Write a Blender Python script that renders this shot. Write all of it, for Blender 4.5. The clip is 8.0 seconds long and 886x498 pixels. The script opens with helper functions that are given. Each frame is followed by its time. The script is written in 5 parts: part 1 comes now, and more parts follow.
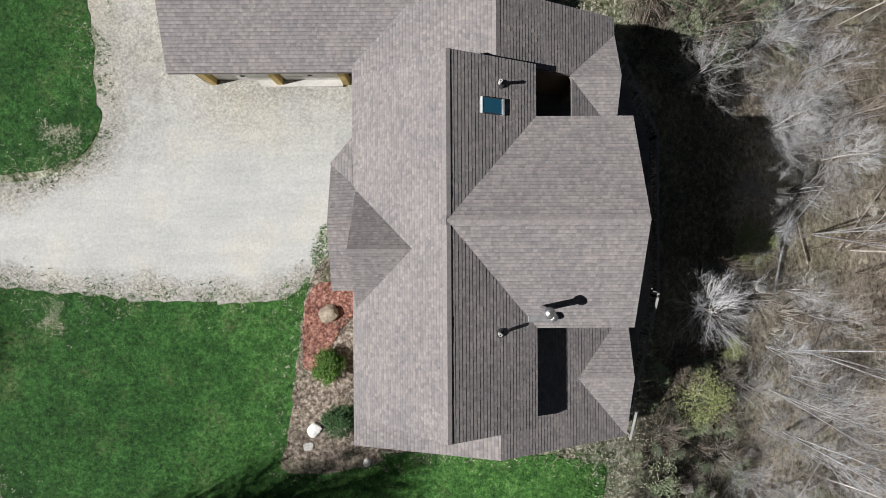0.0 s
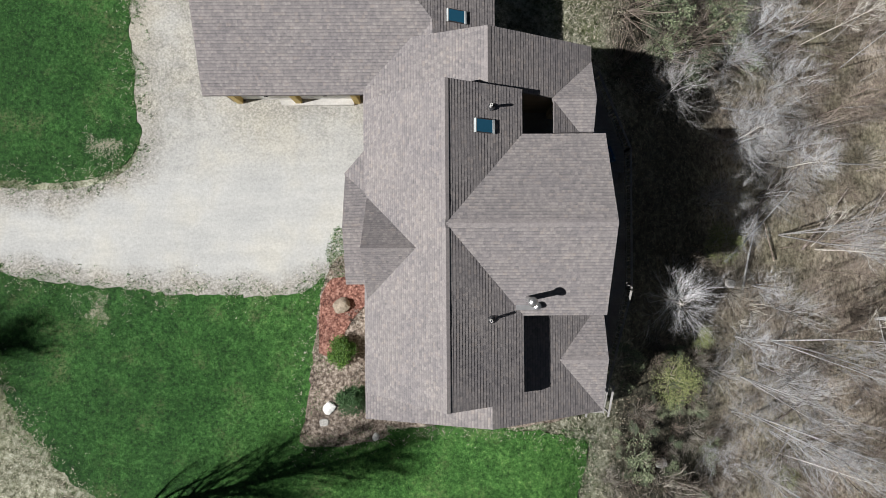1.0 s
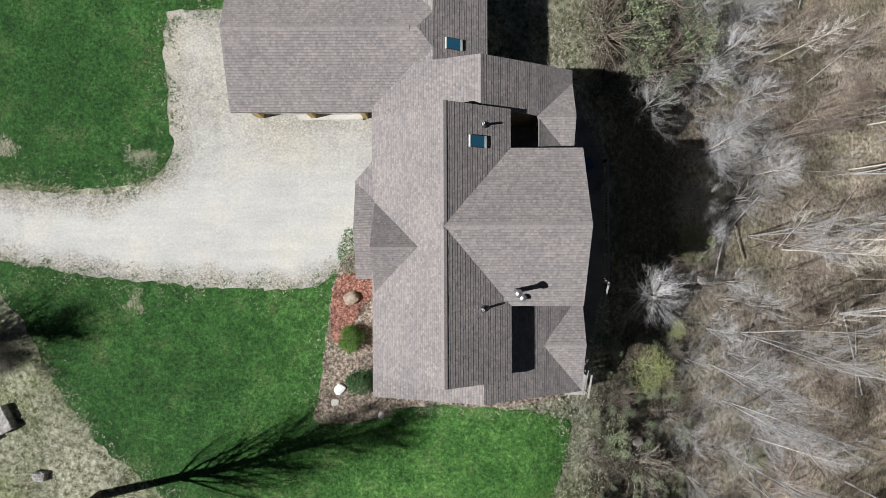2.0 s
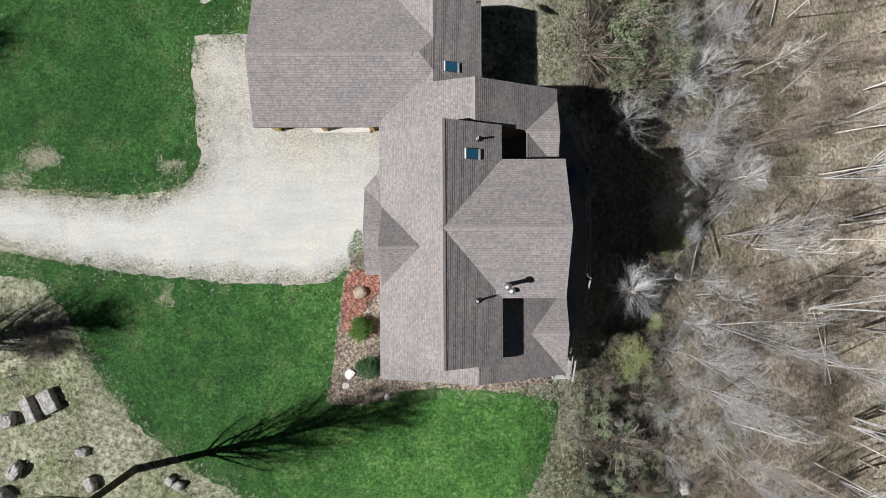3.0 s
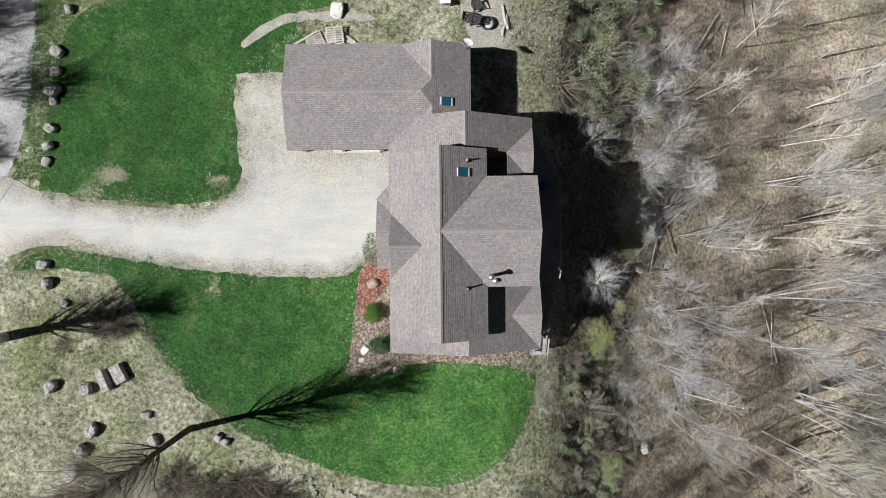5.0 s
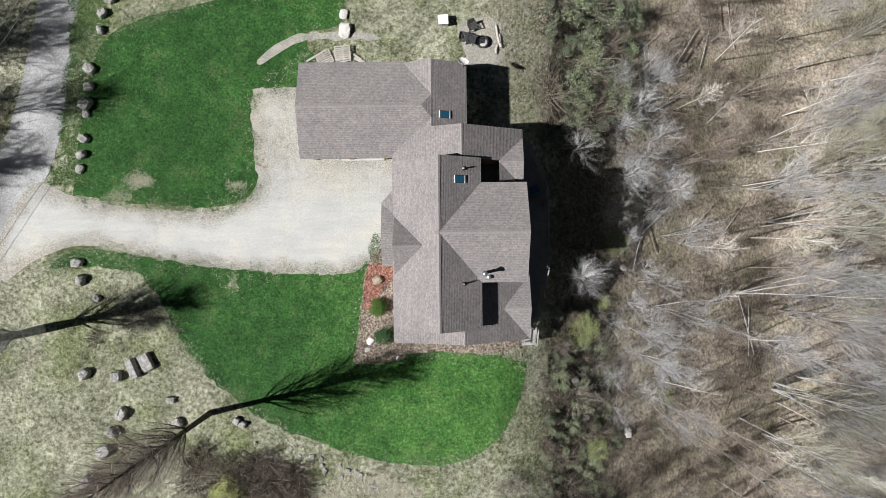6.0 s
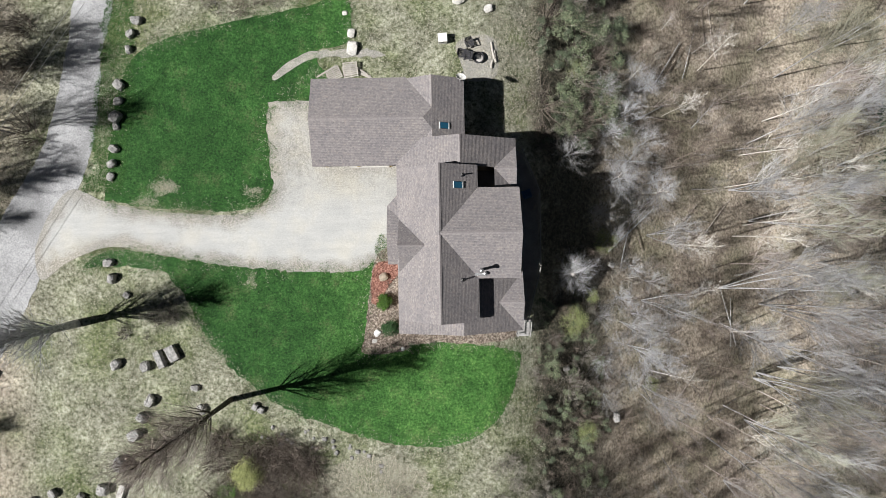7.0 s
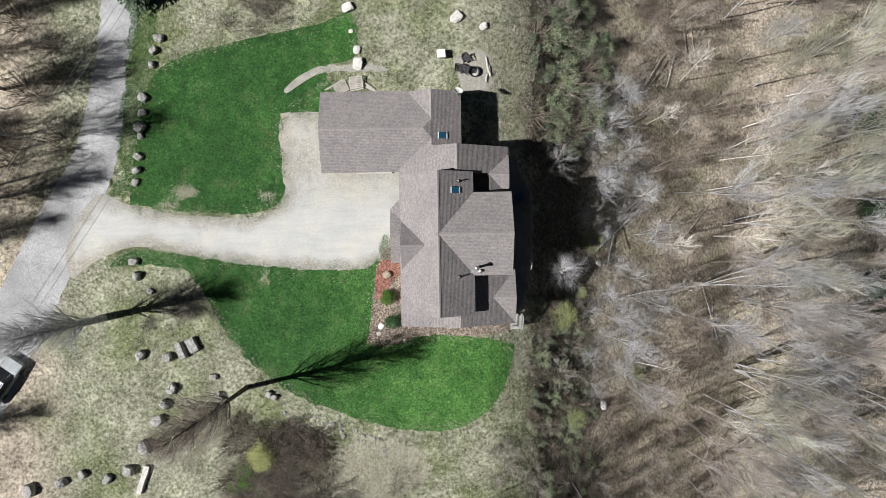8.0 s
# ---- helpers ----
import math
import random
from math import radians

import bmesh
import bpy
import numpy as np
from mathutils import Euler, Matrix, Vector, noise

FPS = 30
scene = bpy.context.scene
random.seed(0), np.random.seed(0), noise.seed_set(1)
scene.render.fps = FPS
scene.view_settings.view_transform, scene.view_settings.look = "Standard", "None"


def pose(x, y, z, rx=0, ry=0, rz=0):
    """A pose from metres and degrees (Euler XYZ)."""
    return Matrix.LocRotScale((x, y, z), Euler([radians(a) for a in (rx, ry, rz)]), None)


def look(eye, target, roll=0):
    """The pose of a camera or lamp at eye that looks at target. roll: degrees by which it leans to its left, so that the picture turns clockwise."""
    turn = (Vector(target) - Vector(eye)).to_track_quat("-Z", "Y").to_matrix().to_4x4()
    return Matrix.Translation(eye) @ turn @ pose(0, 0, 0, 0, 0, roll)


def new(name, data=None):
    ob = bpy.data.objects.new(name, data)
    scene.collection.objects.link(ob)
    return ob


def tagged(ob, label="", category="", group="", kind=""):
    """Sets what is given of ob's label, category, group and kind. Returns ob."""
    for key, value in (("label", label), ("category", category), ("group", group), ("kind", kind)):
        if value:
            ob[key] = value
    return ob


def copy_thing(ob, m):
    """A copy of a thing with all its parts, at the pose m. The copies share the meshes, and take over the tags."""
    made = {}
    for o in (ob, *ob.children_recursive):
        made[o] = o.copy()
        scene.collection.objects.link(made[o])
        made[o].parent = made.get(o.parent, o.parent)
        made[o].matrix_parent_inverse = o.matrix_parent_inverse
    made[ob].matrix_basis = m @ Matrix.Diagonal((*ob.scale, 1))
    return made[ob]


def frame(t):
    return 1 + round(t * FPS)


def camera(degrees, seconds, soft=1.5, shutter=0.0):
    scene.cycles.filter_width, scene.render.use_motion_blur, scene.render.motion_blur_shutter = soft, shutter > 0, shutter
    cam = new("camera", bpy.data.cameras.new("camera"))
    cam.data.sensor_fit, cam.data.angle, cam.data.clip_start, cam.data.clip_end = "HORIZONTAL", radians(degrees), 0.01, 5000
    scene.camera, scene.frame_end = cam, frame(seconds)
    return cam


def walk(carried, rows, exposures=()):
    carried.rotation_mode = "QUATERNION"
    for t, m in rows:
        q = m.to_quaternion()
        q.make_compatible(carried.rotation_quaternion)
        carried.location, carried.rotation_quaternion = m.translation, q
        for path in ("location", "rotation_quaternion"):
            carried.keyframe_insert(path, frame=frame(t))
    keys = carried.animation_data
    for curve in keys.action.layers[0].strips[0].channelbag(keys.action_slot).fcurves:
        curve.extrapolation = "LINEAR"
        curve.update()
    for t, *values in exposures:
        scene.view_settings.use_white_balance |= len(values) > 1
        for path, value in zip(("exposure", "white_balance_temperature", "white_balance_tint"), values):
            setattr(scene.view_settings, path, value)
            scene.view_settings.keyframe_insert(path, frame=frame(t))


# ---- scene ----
cam = camera(66.0, 8.0, soft=0.6)
PATH = [
    (0.0, -0.068, 0.722, 27.534, -0.032, 0.127, -0.350),
    (0.5, -0.077, 0.683, 29.346, 0.003, 0.102, -0.415),
    (1.0, -0.081, 0.649, 31.210, 0.041, 0.048, -0.422),
    (1.5, -0.081, 0.616, 33.125, 0.058, -0.076, -0.259),
    (3.0, -0.051, 0.544, 39.157, 0.054, -0.091, -0.334),
    (3.5, -0.031, 0.528, 41.259, 0.046, -0.139, -0.418),
    (4.0, -0.006, 0.515, 43.402, 0.019, -0.167, -0.453),
    (4.5, 0.023, 0.505, 45.585, 0.009, -0.156, -0.518),
    (6.0, 0.139, 0.500, 52.355, -0.058, -0.169, -0.619),
    (6.5, 0.187, 0.506, 54.680, -0.062, -0.157, -0.670),
    (7.0, 0.240, 0.515, 57.035, -0.136, -0.009, -0.945),
    (7.5, 0.298, 0.528, 59.419, -0.158, -0.020, -0.977),
    (8.0, 0.360, 0.545, 61.831, -0.193, -0.002, -1.003),
]
walk(cam, [(t, pose(x, y, z, rx, ry, rz)) for t, x, y, z, rx, ry, rz in PATH],
     exposures=[(0.0, 0.36), (1.5, 0.42), (3.5, 0.51), (8.0, 0.52)])

# ---- world, sun, exposure ----
SUN_UP = radians(49.0)
SHADOW = Vector((0.975, 0.218, 0.0)).normalized()          # the way that shadows fall on level ground
to_sun = Vector((-SHADOW.x * math.cos(SUN_UP), -SHADOW.y * math.cos(SUN_UP), math.sin(SUN_UP)))
world = bpy.data.worlds.new("world")
scene.world = world
world.use_nodes = True
wn = world.node_tree.nodes
sky = wn.new("ShaderNodeTexSky")
sky.sky_type, sky.sun_disc = "NISHITA", False
sky.sun_elevation = SUN_UP
sky.sun_rotation = math.atan2(to_sun.x, to_sun.y)
wn["Background"].inputs["Strength"].default_value = 0.008
world.node_tree.links.new(sky.outputs["Color"], wn["Background"].inputs["Color"])
sun_data = bpy.data.lights.new("sun", "SUN")
sun_data.energy, sun_data.angle, sun_data.color = 5.0, radians(0.53), (1.0, 0.975, 0.945)
sun = new("sun", sun_data)
sun.matrix_world = look(to_sun * 120, (0, 0, 0))


# ---- materials ----
def material(name, rough=0.85, metal=0.0):
    m = bpy.data.materials.new(name)
    m.use_nodes = True
    b = m.node_tree.nodes["Principled BSDF"]
    b.inputs["Roughness"].default_value, b.inputs["Metallic"].default_value = rough, metal
    b.inputs["Specular IOR Level"].default_value = 0.25
    return m, m.node_tree.nodes, m.node_tree.links, b


def noise_node(n, l, scale, detail=4, vec=None, rough=0.6):
    t = n.new("ShaderNodeTexNoise")
    t.inputs["Scale"].default_value, t.inputs["Detail"].default_value, t.inputs["Roughness"].default_value = scale, detail, rough
    l.new(vec if vec else n.new("ShaderNodeTexCoord").outputs["Object"], t.inputs["Vector"])
    return t.outputs["Fac"]


def ramp(n, l, fac, stops):
    r = n.new("ShaderNodeValToRGB")
    els = r.color_ramp.elements
    while len(els) < len(stops):
        els.new(0.5)
    for e, (p, c) in zip(els, stops):
        e.position, e.color = p, (*c, 1)
    l.new(fac, r.inputs["Fac"])
    return r.outputs["Color"]


def mix(n, l, a, b, fac, kind="MIX"):
    m = n.new("ShaderNodeMix")
    m.data_type, m.blend_type = "RGBA", kind
    for v, i in ((a, 6), (b, 7), (fac, 0)):
        if isinstance(v, (int, float)):
            m.inputs[i].default_value = v
        elif isinstance(v, tuple):
            m.inputs[i].default_value = (*v, 1)
        else:
            l.new(v, m.inputs[i])
    return m.outputs[2]


def bump(n, l, b, height, strength=0.5, dist=0.02):
    u = n.new("ShaderNodeBump")
    u.inputs["Strength"].default_value, u.inputs["Distance"].default_value = strength, dist
    l.new(height, u.inputs["Height"])
    l.new(u.outputs["Normal"], b.inputs["Normal"])


def speckled(name, stops, fine, coarse, coarse_stops=((0.35, (0.8, 0.8, 0.8)), (0.65, (1.15, 1.15, 1.15))), rough=0.9, relief=0.5, dist=0.03, metal=0.0):
    """A surface with a fine grain of colours and slow stains over it."""
    m, n, l, b = material(name, rough, metal)
    f = noise_node(n, l, fine, 8, rough=0.8)
    c = mix(n, l, ramp(n, l, f, stops), ramp(n, l, noise_node(n, l, coarse, 3), coarse_stops), 1.0, "MULTIPLY")
    l.new(c, b.inputs["Base Color"])
    bump(n, l, b, f, relief, dist)
    return m


def shingle_material(name, source):
    m, n, l, b = material(name, 0.95)
    if source == "island":
        rnd = n.new("ShaderNodeNewGeometry").outputs["Random Per Island"]
    else:
        rnd = n.new("ShaderNodeObjectInfo").outputs["Random"]
    tone = ramp(n, l, rnd, [(0.0, (0.185, 0.177, 0.184)), (0.3, (0.208, 0.198, 0.203)), (0.6, (0.224, 0.212, 0.216)), (0.85, (0.252, 0.239, 0.241)), (1.0, (0.250, 0.229, 0.223))])
    pos = n.new("ShaderNodeNewGeometry").outputs["Position"]
    grain = noise_node(n, l, 7, 8, pos, 0.9)
    stain = noise_node(n, l, 0.55, 3, pos)
    c = mix(n, l, tone, ramp(n, l, grain, [(0.36, (0.72, 0.72, 0.73)), (0.64, (1.28, 1.26, 1.24))]), 1.0, "MULTIPLY")
    # A printed dark band below the next butt paints the course's shadow line.
    shadow_band = n.new("ShaderNodeAttribute")
    shadow_band.attribute_name = "course"
    c = mix(n, l, c, ramp(n, l, shadow_band.outputs["Fac"], [(0.0, (1.04, 1.035, 1.03)), (0.55, (1.0, 1.0, 1.0)), (0.80, (0.70, 0.70, 0.71)), (1.0, (0.62, 0.62, 0.63))]), 1.0, "MULTIPLY")
    c = mix(n, l, c, ramp(n, l, stain, [(0.3, (0.9, 0.9, 0.92)), (0.7, (1.08, 1.07, 1.05))]), 1.0, "MULTIPLY")
    l.new(c, b.inputs["Base Color"])
    bump(n, l, b, grain, 0.4, 0.004)
    return m


def leafy(name, dark, light):
    m, n, l, b = material(name, 0.6)
    rnd = n.new("ShaderNodeNewGeometry").outputs["Random Per Island"]
    l.new(ramp(n, l, rnd, [(0.0, dark), (1.0, light)]), b.inputs["Base Color"])
    return m


def bark(name, dark, light, scale=3.0):
    m, n, l, b = material(name, 0.9)
    f = noise_node(n, l, scale, 5)
    rnd = n.new("ShaderNodeObjectInfo").outputs["Random"]
    c = mix(n, l, ramp(n, l, f, [(0.35, dark), (0.65, light)]), ramp(n, l, rnd, [(0.0, (0.75, 0.73, 0.7)), (1.0, (1.2, 1.2, 1.2))]), 1.0, "MULTIPLY")
    l.new(c, b.inputs["Base Color"])
    return m


def lawn_material():
    m, n, l, b = material("lawn_grass", 0.8)
    pos = n.new("ShaderNodeNewGeometry").outputs["Position"]
    f = noise_node(n, l, 5.5, 9, pos, 0.85)
    c = ramp(n, l, f, [(0.37, (0.004, 0.020, 0.004)), (0.48, (0.017, 0.070, 0.012)), (0.57, (0.038, 0.125, 0.027)), (0.67, (0.12, 0.22, 0.07))])
    c = mix(n, l, c, ramp(n, l, noise_node(n, l, 0.28, 5, pos, 0.6), [(0.32, (0.62, 0.70, 0.66)), (0.68, (1.35, 1.22, 1.3))]), 1.0, "MULTIPLY")
    c = mix(n, l, c, ramp(n, l, noise_node(n, l, 1.7, 5, pos, 0.7), [(0.34, (0.68, 0.72, 0.7)), (0.66, (1.38, 1.3, 1.35))]), 1.0, "MULTIPLY")
    sep = n.new("ShaderNodeSeparateXYZ")
    l.new(pos, sep.inputs[0])
    thin = n.new("ShaderNodeMapRange")          # the turf grows thinner and yellower towards the slope
    thin.inputs[1].default_value, thin.inputs[2].default_value = -12.5, -2.5
    l.new(sep.outputs["X"], thin.inputs[0])
    c = mix(n, l, c, mix(n, l, c, (2.45, 1.9, 2.05), 1.0, "MULTIPLY"), thin.outputs[0])
    dry = n.new("ShaderNodeMath")
    dry.operation = "MULTIPLY"
    l.new(ramp(n, l, noise_node(n, l, 0.55, 6, pos, 0.7), [(0.53, (0, 0, 0)), (0.70, (0.6, 0.6, 0.6))]), dry.inputs[0])
    l.new(ramp(n, l, noise_node(n, l, 7, 5, pos, 0.7), [(0.45, (0, 0, 0)), (0.6, (1, 1, 1))]), dry.inputs[1])
    c = mix(n, l, c, (0.19, 0.20, 0.10), dry.outputs[0])
    l.new(c, b.inputs["Base Color"])
    bump(n, l, b, f, 1.0, 0.08)
    return m


def wild_ground_material():
    """Dry grass to the west, leaf litter and bare soil down the wooded slope, moss-green patches between."""
    m, n, l, b = material("wild_ground", 0.95)
    pos = n.new("ShaderNodeNewGeometry").outputs["Position"]
    f = noise_node(n, l, 3.2, 11, pos, 0.86)
    hay = ramp(n, l, f, [(0.39, (0.035, 0.036, 0.022)), (0.48, (0.225, 0.235, 0.165)), (0.56, (0.46, 0.465, 0.385)), (0.65, (0.80, 0.80, 0.715))])
    litter = ramp(n, l, f, [(0.38, (0.035, 0.028, 0.022)), (0.46, (0.28, 0.238, 0.198)), (0.54, (0.585, 0.515, 0.435)), (0.64, (0.86, 0.80, 0.71))])
    moss = ramp(n, l, f, [(0.38, (0.018, 0.028, 0.010)), (0.5, (0.12, 0.155, 0.06)), (0.64, (0.36, 0.38, 0.20))])
    sep = n.new("ShaderNodeSeparateXYZ")
    l.new(pos, sep.inputs[0])
    east = n.new("ShaderNodeMapRange")
    east.inputs[1].default_value, east.inputs[2].default_value = 8.0, 15.0
    l.new(sep.outputs["X"], east.inputs[0])
    west = n.new("ShaderNodeMapRange")
    west.inputs[1].default_value, west.inputs[2].default_value = -33.0, -37.0
    l.new(sep.outputs["X"], west.inputs[0])
    woods = n.new("ShaderNodeMath")
    woods.operation = "MAXIMUM"
    l.new(east.outputs[0], woods.inputs[0])
    l.new(west.outputs[0], woods.inputs[1])
    c = mix(n, l, hay, litter, woods.outputs[0])
    open_land = n.new("ShaderNodeMapRange")
    open_land.inputs[3].default_value, open_land.inputs[4].default_value = 1.0, 0.45
    l.new(woods.outputs[0], open_land.inputs[0])
    mossy = n.new("ShaderNodeMath")
    mossy.operation = "MULTIPLY"
    l.new(ramp(n, l, noise_node(n, l, 0.17, 5, pos, 0.65), [(0.44, (0, 0, 0)), (0.62, (0.85, 0.85, 0.85))]), mossy.inputs[0])
    l.new(open_land.outputs[0], mossy.inputs[1])
    c = mix(n, l, c, moss, mossy.outputs[0])
    scrub_shade = ramp(n, l, f, [(0.38, (0.012, 0.012, 0.010)), (0.5, (0.07, 0.068, 0.052)), (0.58, (0.17, 0.165, 0.125)), (0.66, (0.36, 0.35, 0.28))])
    near, far = n.new("ShaderNodeMapRange"), n.new("ShaderNodeMapRange")      # scrub belt at the top of the slope; dark colour also deepens house's shadow
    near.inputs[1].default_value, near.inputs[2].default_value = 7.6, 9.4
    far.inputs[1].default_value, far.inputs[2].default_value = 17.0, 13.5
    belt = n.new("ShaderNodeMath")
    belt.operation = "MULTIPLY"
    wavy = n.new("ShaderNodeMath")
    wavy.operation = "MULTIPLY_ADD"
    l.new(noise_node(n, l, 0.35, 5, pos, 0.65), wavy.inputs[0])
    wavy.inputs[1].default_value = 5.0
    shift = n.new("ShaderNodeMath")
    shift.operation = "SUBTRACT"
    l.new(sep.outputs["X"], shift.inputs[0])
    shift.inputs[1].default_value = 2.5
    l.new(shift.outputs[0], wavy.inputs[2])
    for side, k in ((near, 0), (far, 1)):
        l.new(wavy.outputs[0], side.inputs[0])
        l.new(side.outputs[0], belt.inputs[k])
    c = mix(n, l, c, scrub_shade, belt.outputs[0])
    c = mix(n, l, c, ramp(n, l, noise_node(n, l, 0.45, 5, pos), [(0.32, (0.62, 0.61, 0.6)), (0.68, (1.25, 1.25, 1.22))]), 1.0, "MULTIPLY")
    l.new(c, b.inputs["Base Color"])
    bump(n, l, b, f, 0.9, 0.12)
    return m


def drive_material():
    m, n, l, b = material("drive_gravel", 0.95)
    pos = n.new("ShaderNodeNewGeometry").outputs["Position"]
    f = noise_node(n, l, 9, 9, pos, 0.85)
    gravel = ramp(n, l, f, [(0.36, (0.11, 0.105, 0.095)), (0.5, (0.31, 0.30, 0.275)), (0.64, (0.56, 0.55, 0.52))])
    stretch = n.new("ShaderNodeMapping")
    stretch.inputs["Scale"].default_value = (0.22, 1.6, 1.0)
    l.new(pos, stretch.inputs["Vector"])
    track = noise_node(n, l, 1.3, 7, stretch.outputs["Vector"], 0.7)
    packed = mix(n, l, ramp(n, l, f, [(0.36, (0.345, 0.35, 0.342)), (0.64, (0.515, 0.522, 0.512))]), ramp(n, l, track, [(0.34, (0.93, 0.93, 0.94)), (0.66, (1.07, 1.07, 1.07))]), 1.0, "MULTIPLY")
    attr = n.new("ShaderNodeAttribute")
    attr.attribute_name = "inner"
    add = n.new("ShaderNodeMath")
    add.operation = "ADD"
    l.new(attr.outputs["Fac"], add.inputs[0])
    l.new(ramp(n, l, noise_node(n, l, 0.45, 5, pos), [(0.3, (0, 0, 0)), (0.7, (0.5, 0.5, 0.5))]), add.inputs[1])
    c = mix(n, l, gravel, packed, ramp(n, l, add.outputs[0], [(0.5, (0, 0, 0)), (0.95, (1, 1, 1))]))
    sep = n.new("ShaderNodeSeparateXYZ")
    l.new(pos, sep.inputs[0])
    yard = n.new("ShaderNodeMapRange")          # the parking yard is less travelled than the run to the lane
    yard.inputs[1].default_value, yard.inputs[2].default_value = 3.6, 7.5
    l.new(sep.outputs["Y"], yard.inputs[0])
    loose = n.new("ShaderNodeMath")
    loose.operation = "MULTIPLY"
    l.new(yard.outputs[0], loose.inputs[0])
    l.new(ramp(n, l, noise_node(n, l, 0.5, 6, pos, 0.7), [(0.36, (0.45, 0.45, 0.45)), (0.60, (1, 1, 1))]), loose.inputs[1])
    worn = mix(n, l, ramp(n, l, f, [(0.36, (0.14, 0.137, 0.122)), (0.5, (0.31, 0.305, 0.28)), (0.64, (0.52, 0.51, 0.475))]), ramp(n, l, noise_node(n, l, 1.6, 6, pos, 0.75), [(0.36, (0.84, 0.84, 0.85)), (0.64, (1.14, 1.13, 1.1))]), 1.0, "MULTIPLY")
    c = mix(n, l, c, worn, loose.outputs[0])
    warm = ramp(n, l, noise_node(n, l, 0.3, 3, pos), [(0.33, (0.91, 0.915, 0.925)), (0.5, (1, 1, 1)), (0.66, (1.07, 1.045, 0.99))])
    l.new(mix(n, l, c, warm, 1.0, "MULTIPLY"), b.inputs["Base Color"])
    bump(n, l, b, f, 0.6, 0.03)
    return m


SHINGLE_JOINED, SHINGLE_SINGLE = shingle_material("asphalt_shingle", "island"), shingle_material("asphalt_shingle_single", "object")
LAWN, WILD, DRIVE = lawn_material(), wild_ground_material(), drive_material()
ROAD = speckled("road_gravel", [(0.36, (0.20, 0.202, 0.21)), (0.64, (0.46, 0.468, 0.48))], 8, 0.4, rough=0.95)
MULCH = speckled("bark_mulch", [(0.38, (0.03, 0.024, 0.02)), (0.5, (0.20, 0.16, 0.13)), (0.62, (0.52, 0.46, 0.40))], 6, 1.1, relief=0.9, dist=0.05)
RED_MULCH = speckled("red_mulch", [(0.38, (0.04, 0.014, 0.010)), (0.5, (0.22, 0.10, 0.078)), (0.62, (0.48, 0.28, 0.225))], 7, 1.1, relief=0.9, dist=0.05)
SIDING = speckled("tan_siding", [(0.3, (0.30, 0.25, 0.18)), (0.7, (0.38, 0.32, 0.24))], 9, 0.8, relief=0.2)
PINE = speckled("golden_pine", [(0.3, (0.45, 0.32, 0.10)), (0.7, (0.62, 0.48, 0.20))], 7, 1.0, rough=0.6, relief=0.2)
WHITE = speckled("white_paint", [(0.3, (0.70, 0.70, 0.68)), (0.7, (0.82, 0.82, 0.80))], 12, 1.5, rough=0.5, relief=0.1)
DECKWOOD = speckled("weathered_deck_board", [(0.3, (0.24, 0.235, 0.23)), (0.7, (0.37, 0.365, 0.36))], 8, 0.7, rough=0.85, relief=0.3)
PALEWOOD = speckled("pale_weathered_wood", [(0.3, (0.33, 0.31, 0.28)), (0.7, (0.54, 0.51, 0.47))], 8, 0.9, rough=0.85, relief=0.3)
CONCRETE = speckled("concrete", [(0.3, (0.36, 0.35, 0.33)), (0.7, (0.50, 0.49, 0.47))], 10, 0.7, relief=0.3)
STONE = speckled("grey_fieldstone", [(0.36, (0.13, 0.13, 0.13)), (0.5, (0.31, 0.305, 0.30)), (0.64, (0.54, 0.53, 0.51))], 5, 1.2, relief=0.8, dist=0.05)
STEEL = speckled("galvanised_steel", [(0.3, (0.55, 0.55, 0.56)), (0.7, (0.72, 0.72, 0.73))], 5, 0.9, rough=0.35, relief=0.1, metal=0.9)
RUBBER = speckled("black_rubber", [(0.3, (0.02, 0.02, 0.02)), (0.7, (0.04, 0.04, 0.04))], 12, 1.0, rough=0.7, relief=0.3)
DARKMETAL = speckled("dark_metal", [(0.3, (0.03, 0.03, 0.035)), (0.7, (0.07, 0.07, 0.075))], 8, 1.0, rough=0.5, relief=0.2)
BARK_GREY = bark("grey_bark", (0.27, 0.275, 0.29), (0.56, 0.565, 0.585))
BARK_BROWN = bark("brown_bark", (0.27, 0.24, 0.225), (0.53, 0.475, 0.445))
BARK_UMBER = bark("umber_bark", (0.13, 0.105, 0.09), (0.34, 0.285, 0.25))
BARK_BIRCH = bark("birch_bark", (0.58, 0.56, 0.52), (0.82, 0.80, 0.76), 1.5)
BARK_DARK = bark("dark_bark", (0.06, 0.05, 0.042), (0.15, 0.13, 0.11))
LEAF_LIME = leafy("lime_leaf", (0.08, 0.11, 0.035), (0.36, 0.39, 0.18))
LEAF_GOLD = leafy("golden_leaf", (0.11, 0.135, 0.035), (0.42, 0.44, 0.19))
LEAF_BOX = leafy("evergreen_leaf", (0.02, 0.06, 0.008), (0.10, 0.19, 0.03))
LEAF_DARK = leafy("dark_evergreen_leaf", (0.010, 0.035, 0.012), (0.05, 0.11, 0.035))
LEAF_FIR = leafy("fir_needle", (0.012, 0.03, 0.014), (0.05, 0.085, 0.042))
BARK_OLIVE = bark("budding_twig", (0.28, 0.285, 0.225), (0.50, 0.505, 0.41))
LEAF_DEEP = leafy("deep_green_scrub", (0.035, 0.05, 0.032), (0.17, 0.205, 0.13))
LEAF_OLIVE = leafy("olive_scrub", (0.055, 0.08, 0.04), (0.34, 0.395, 0.25))
TWIG = leafy("scrub_twig", (0.12, 0.11, 0.095), (0.46, 0.43, 0.38))


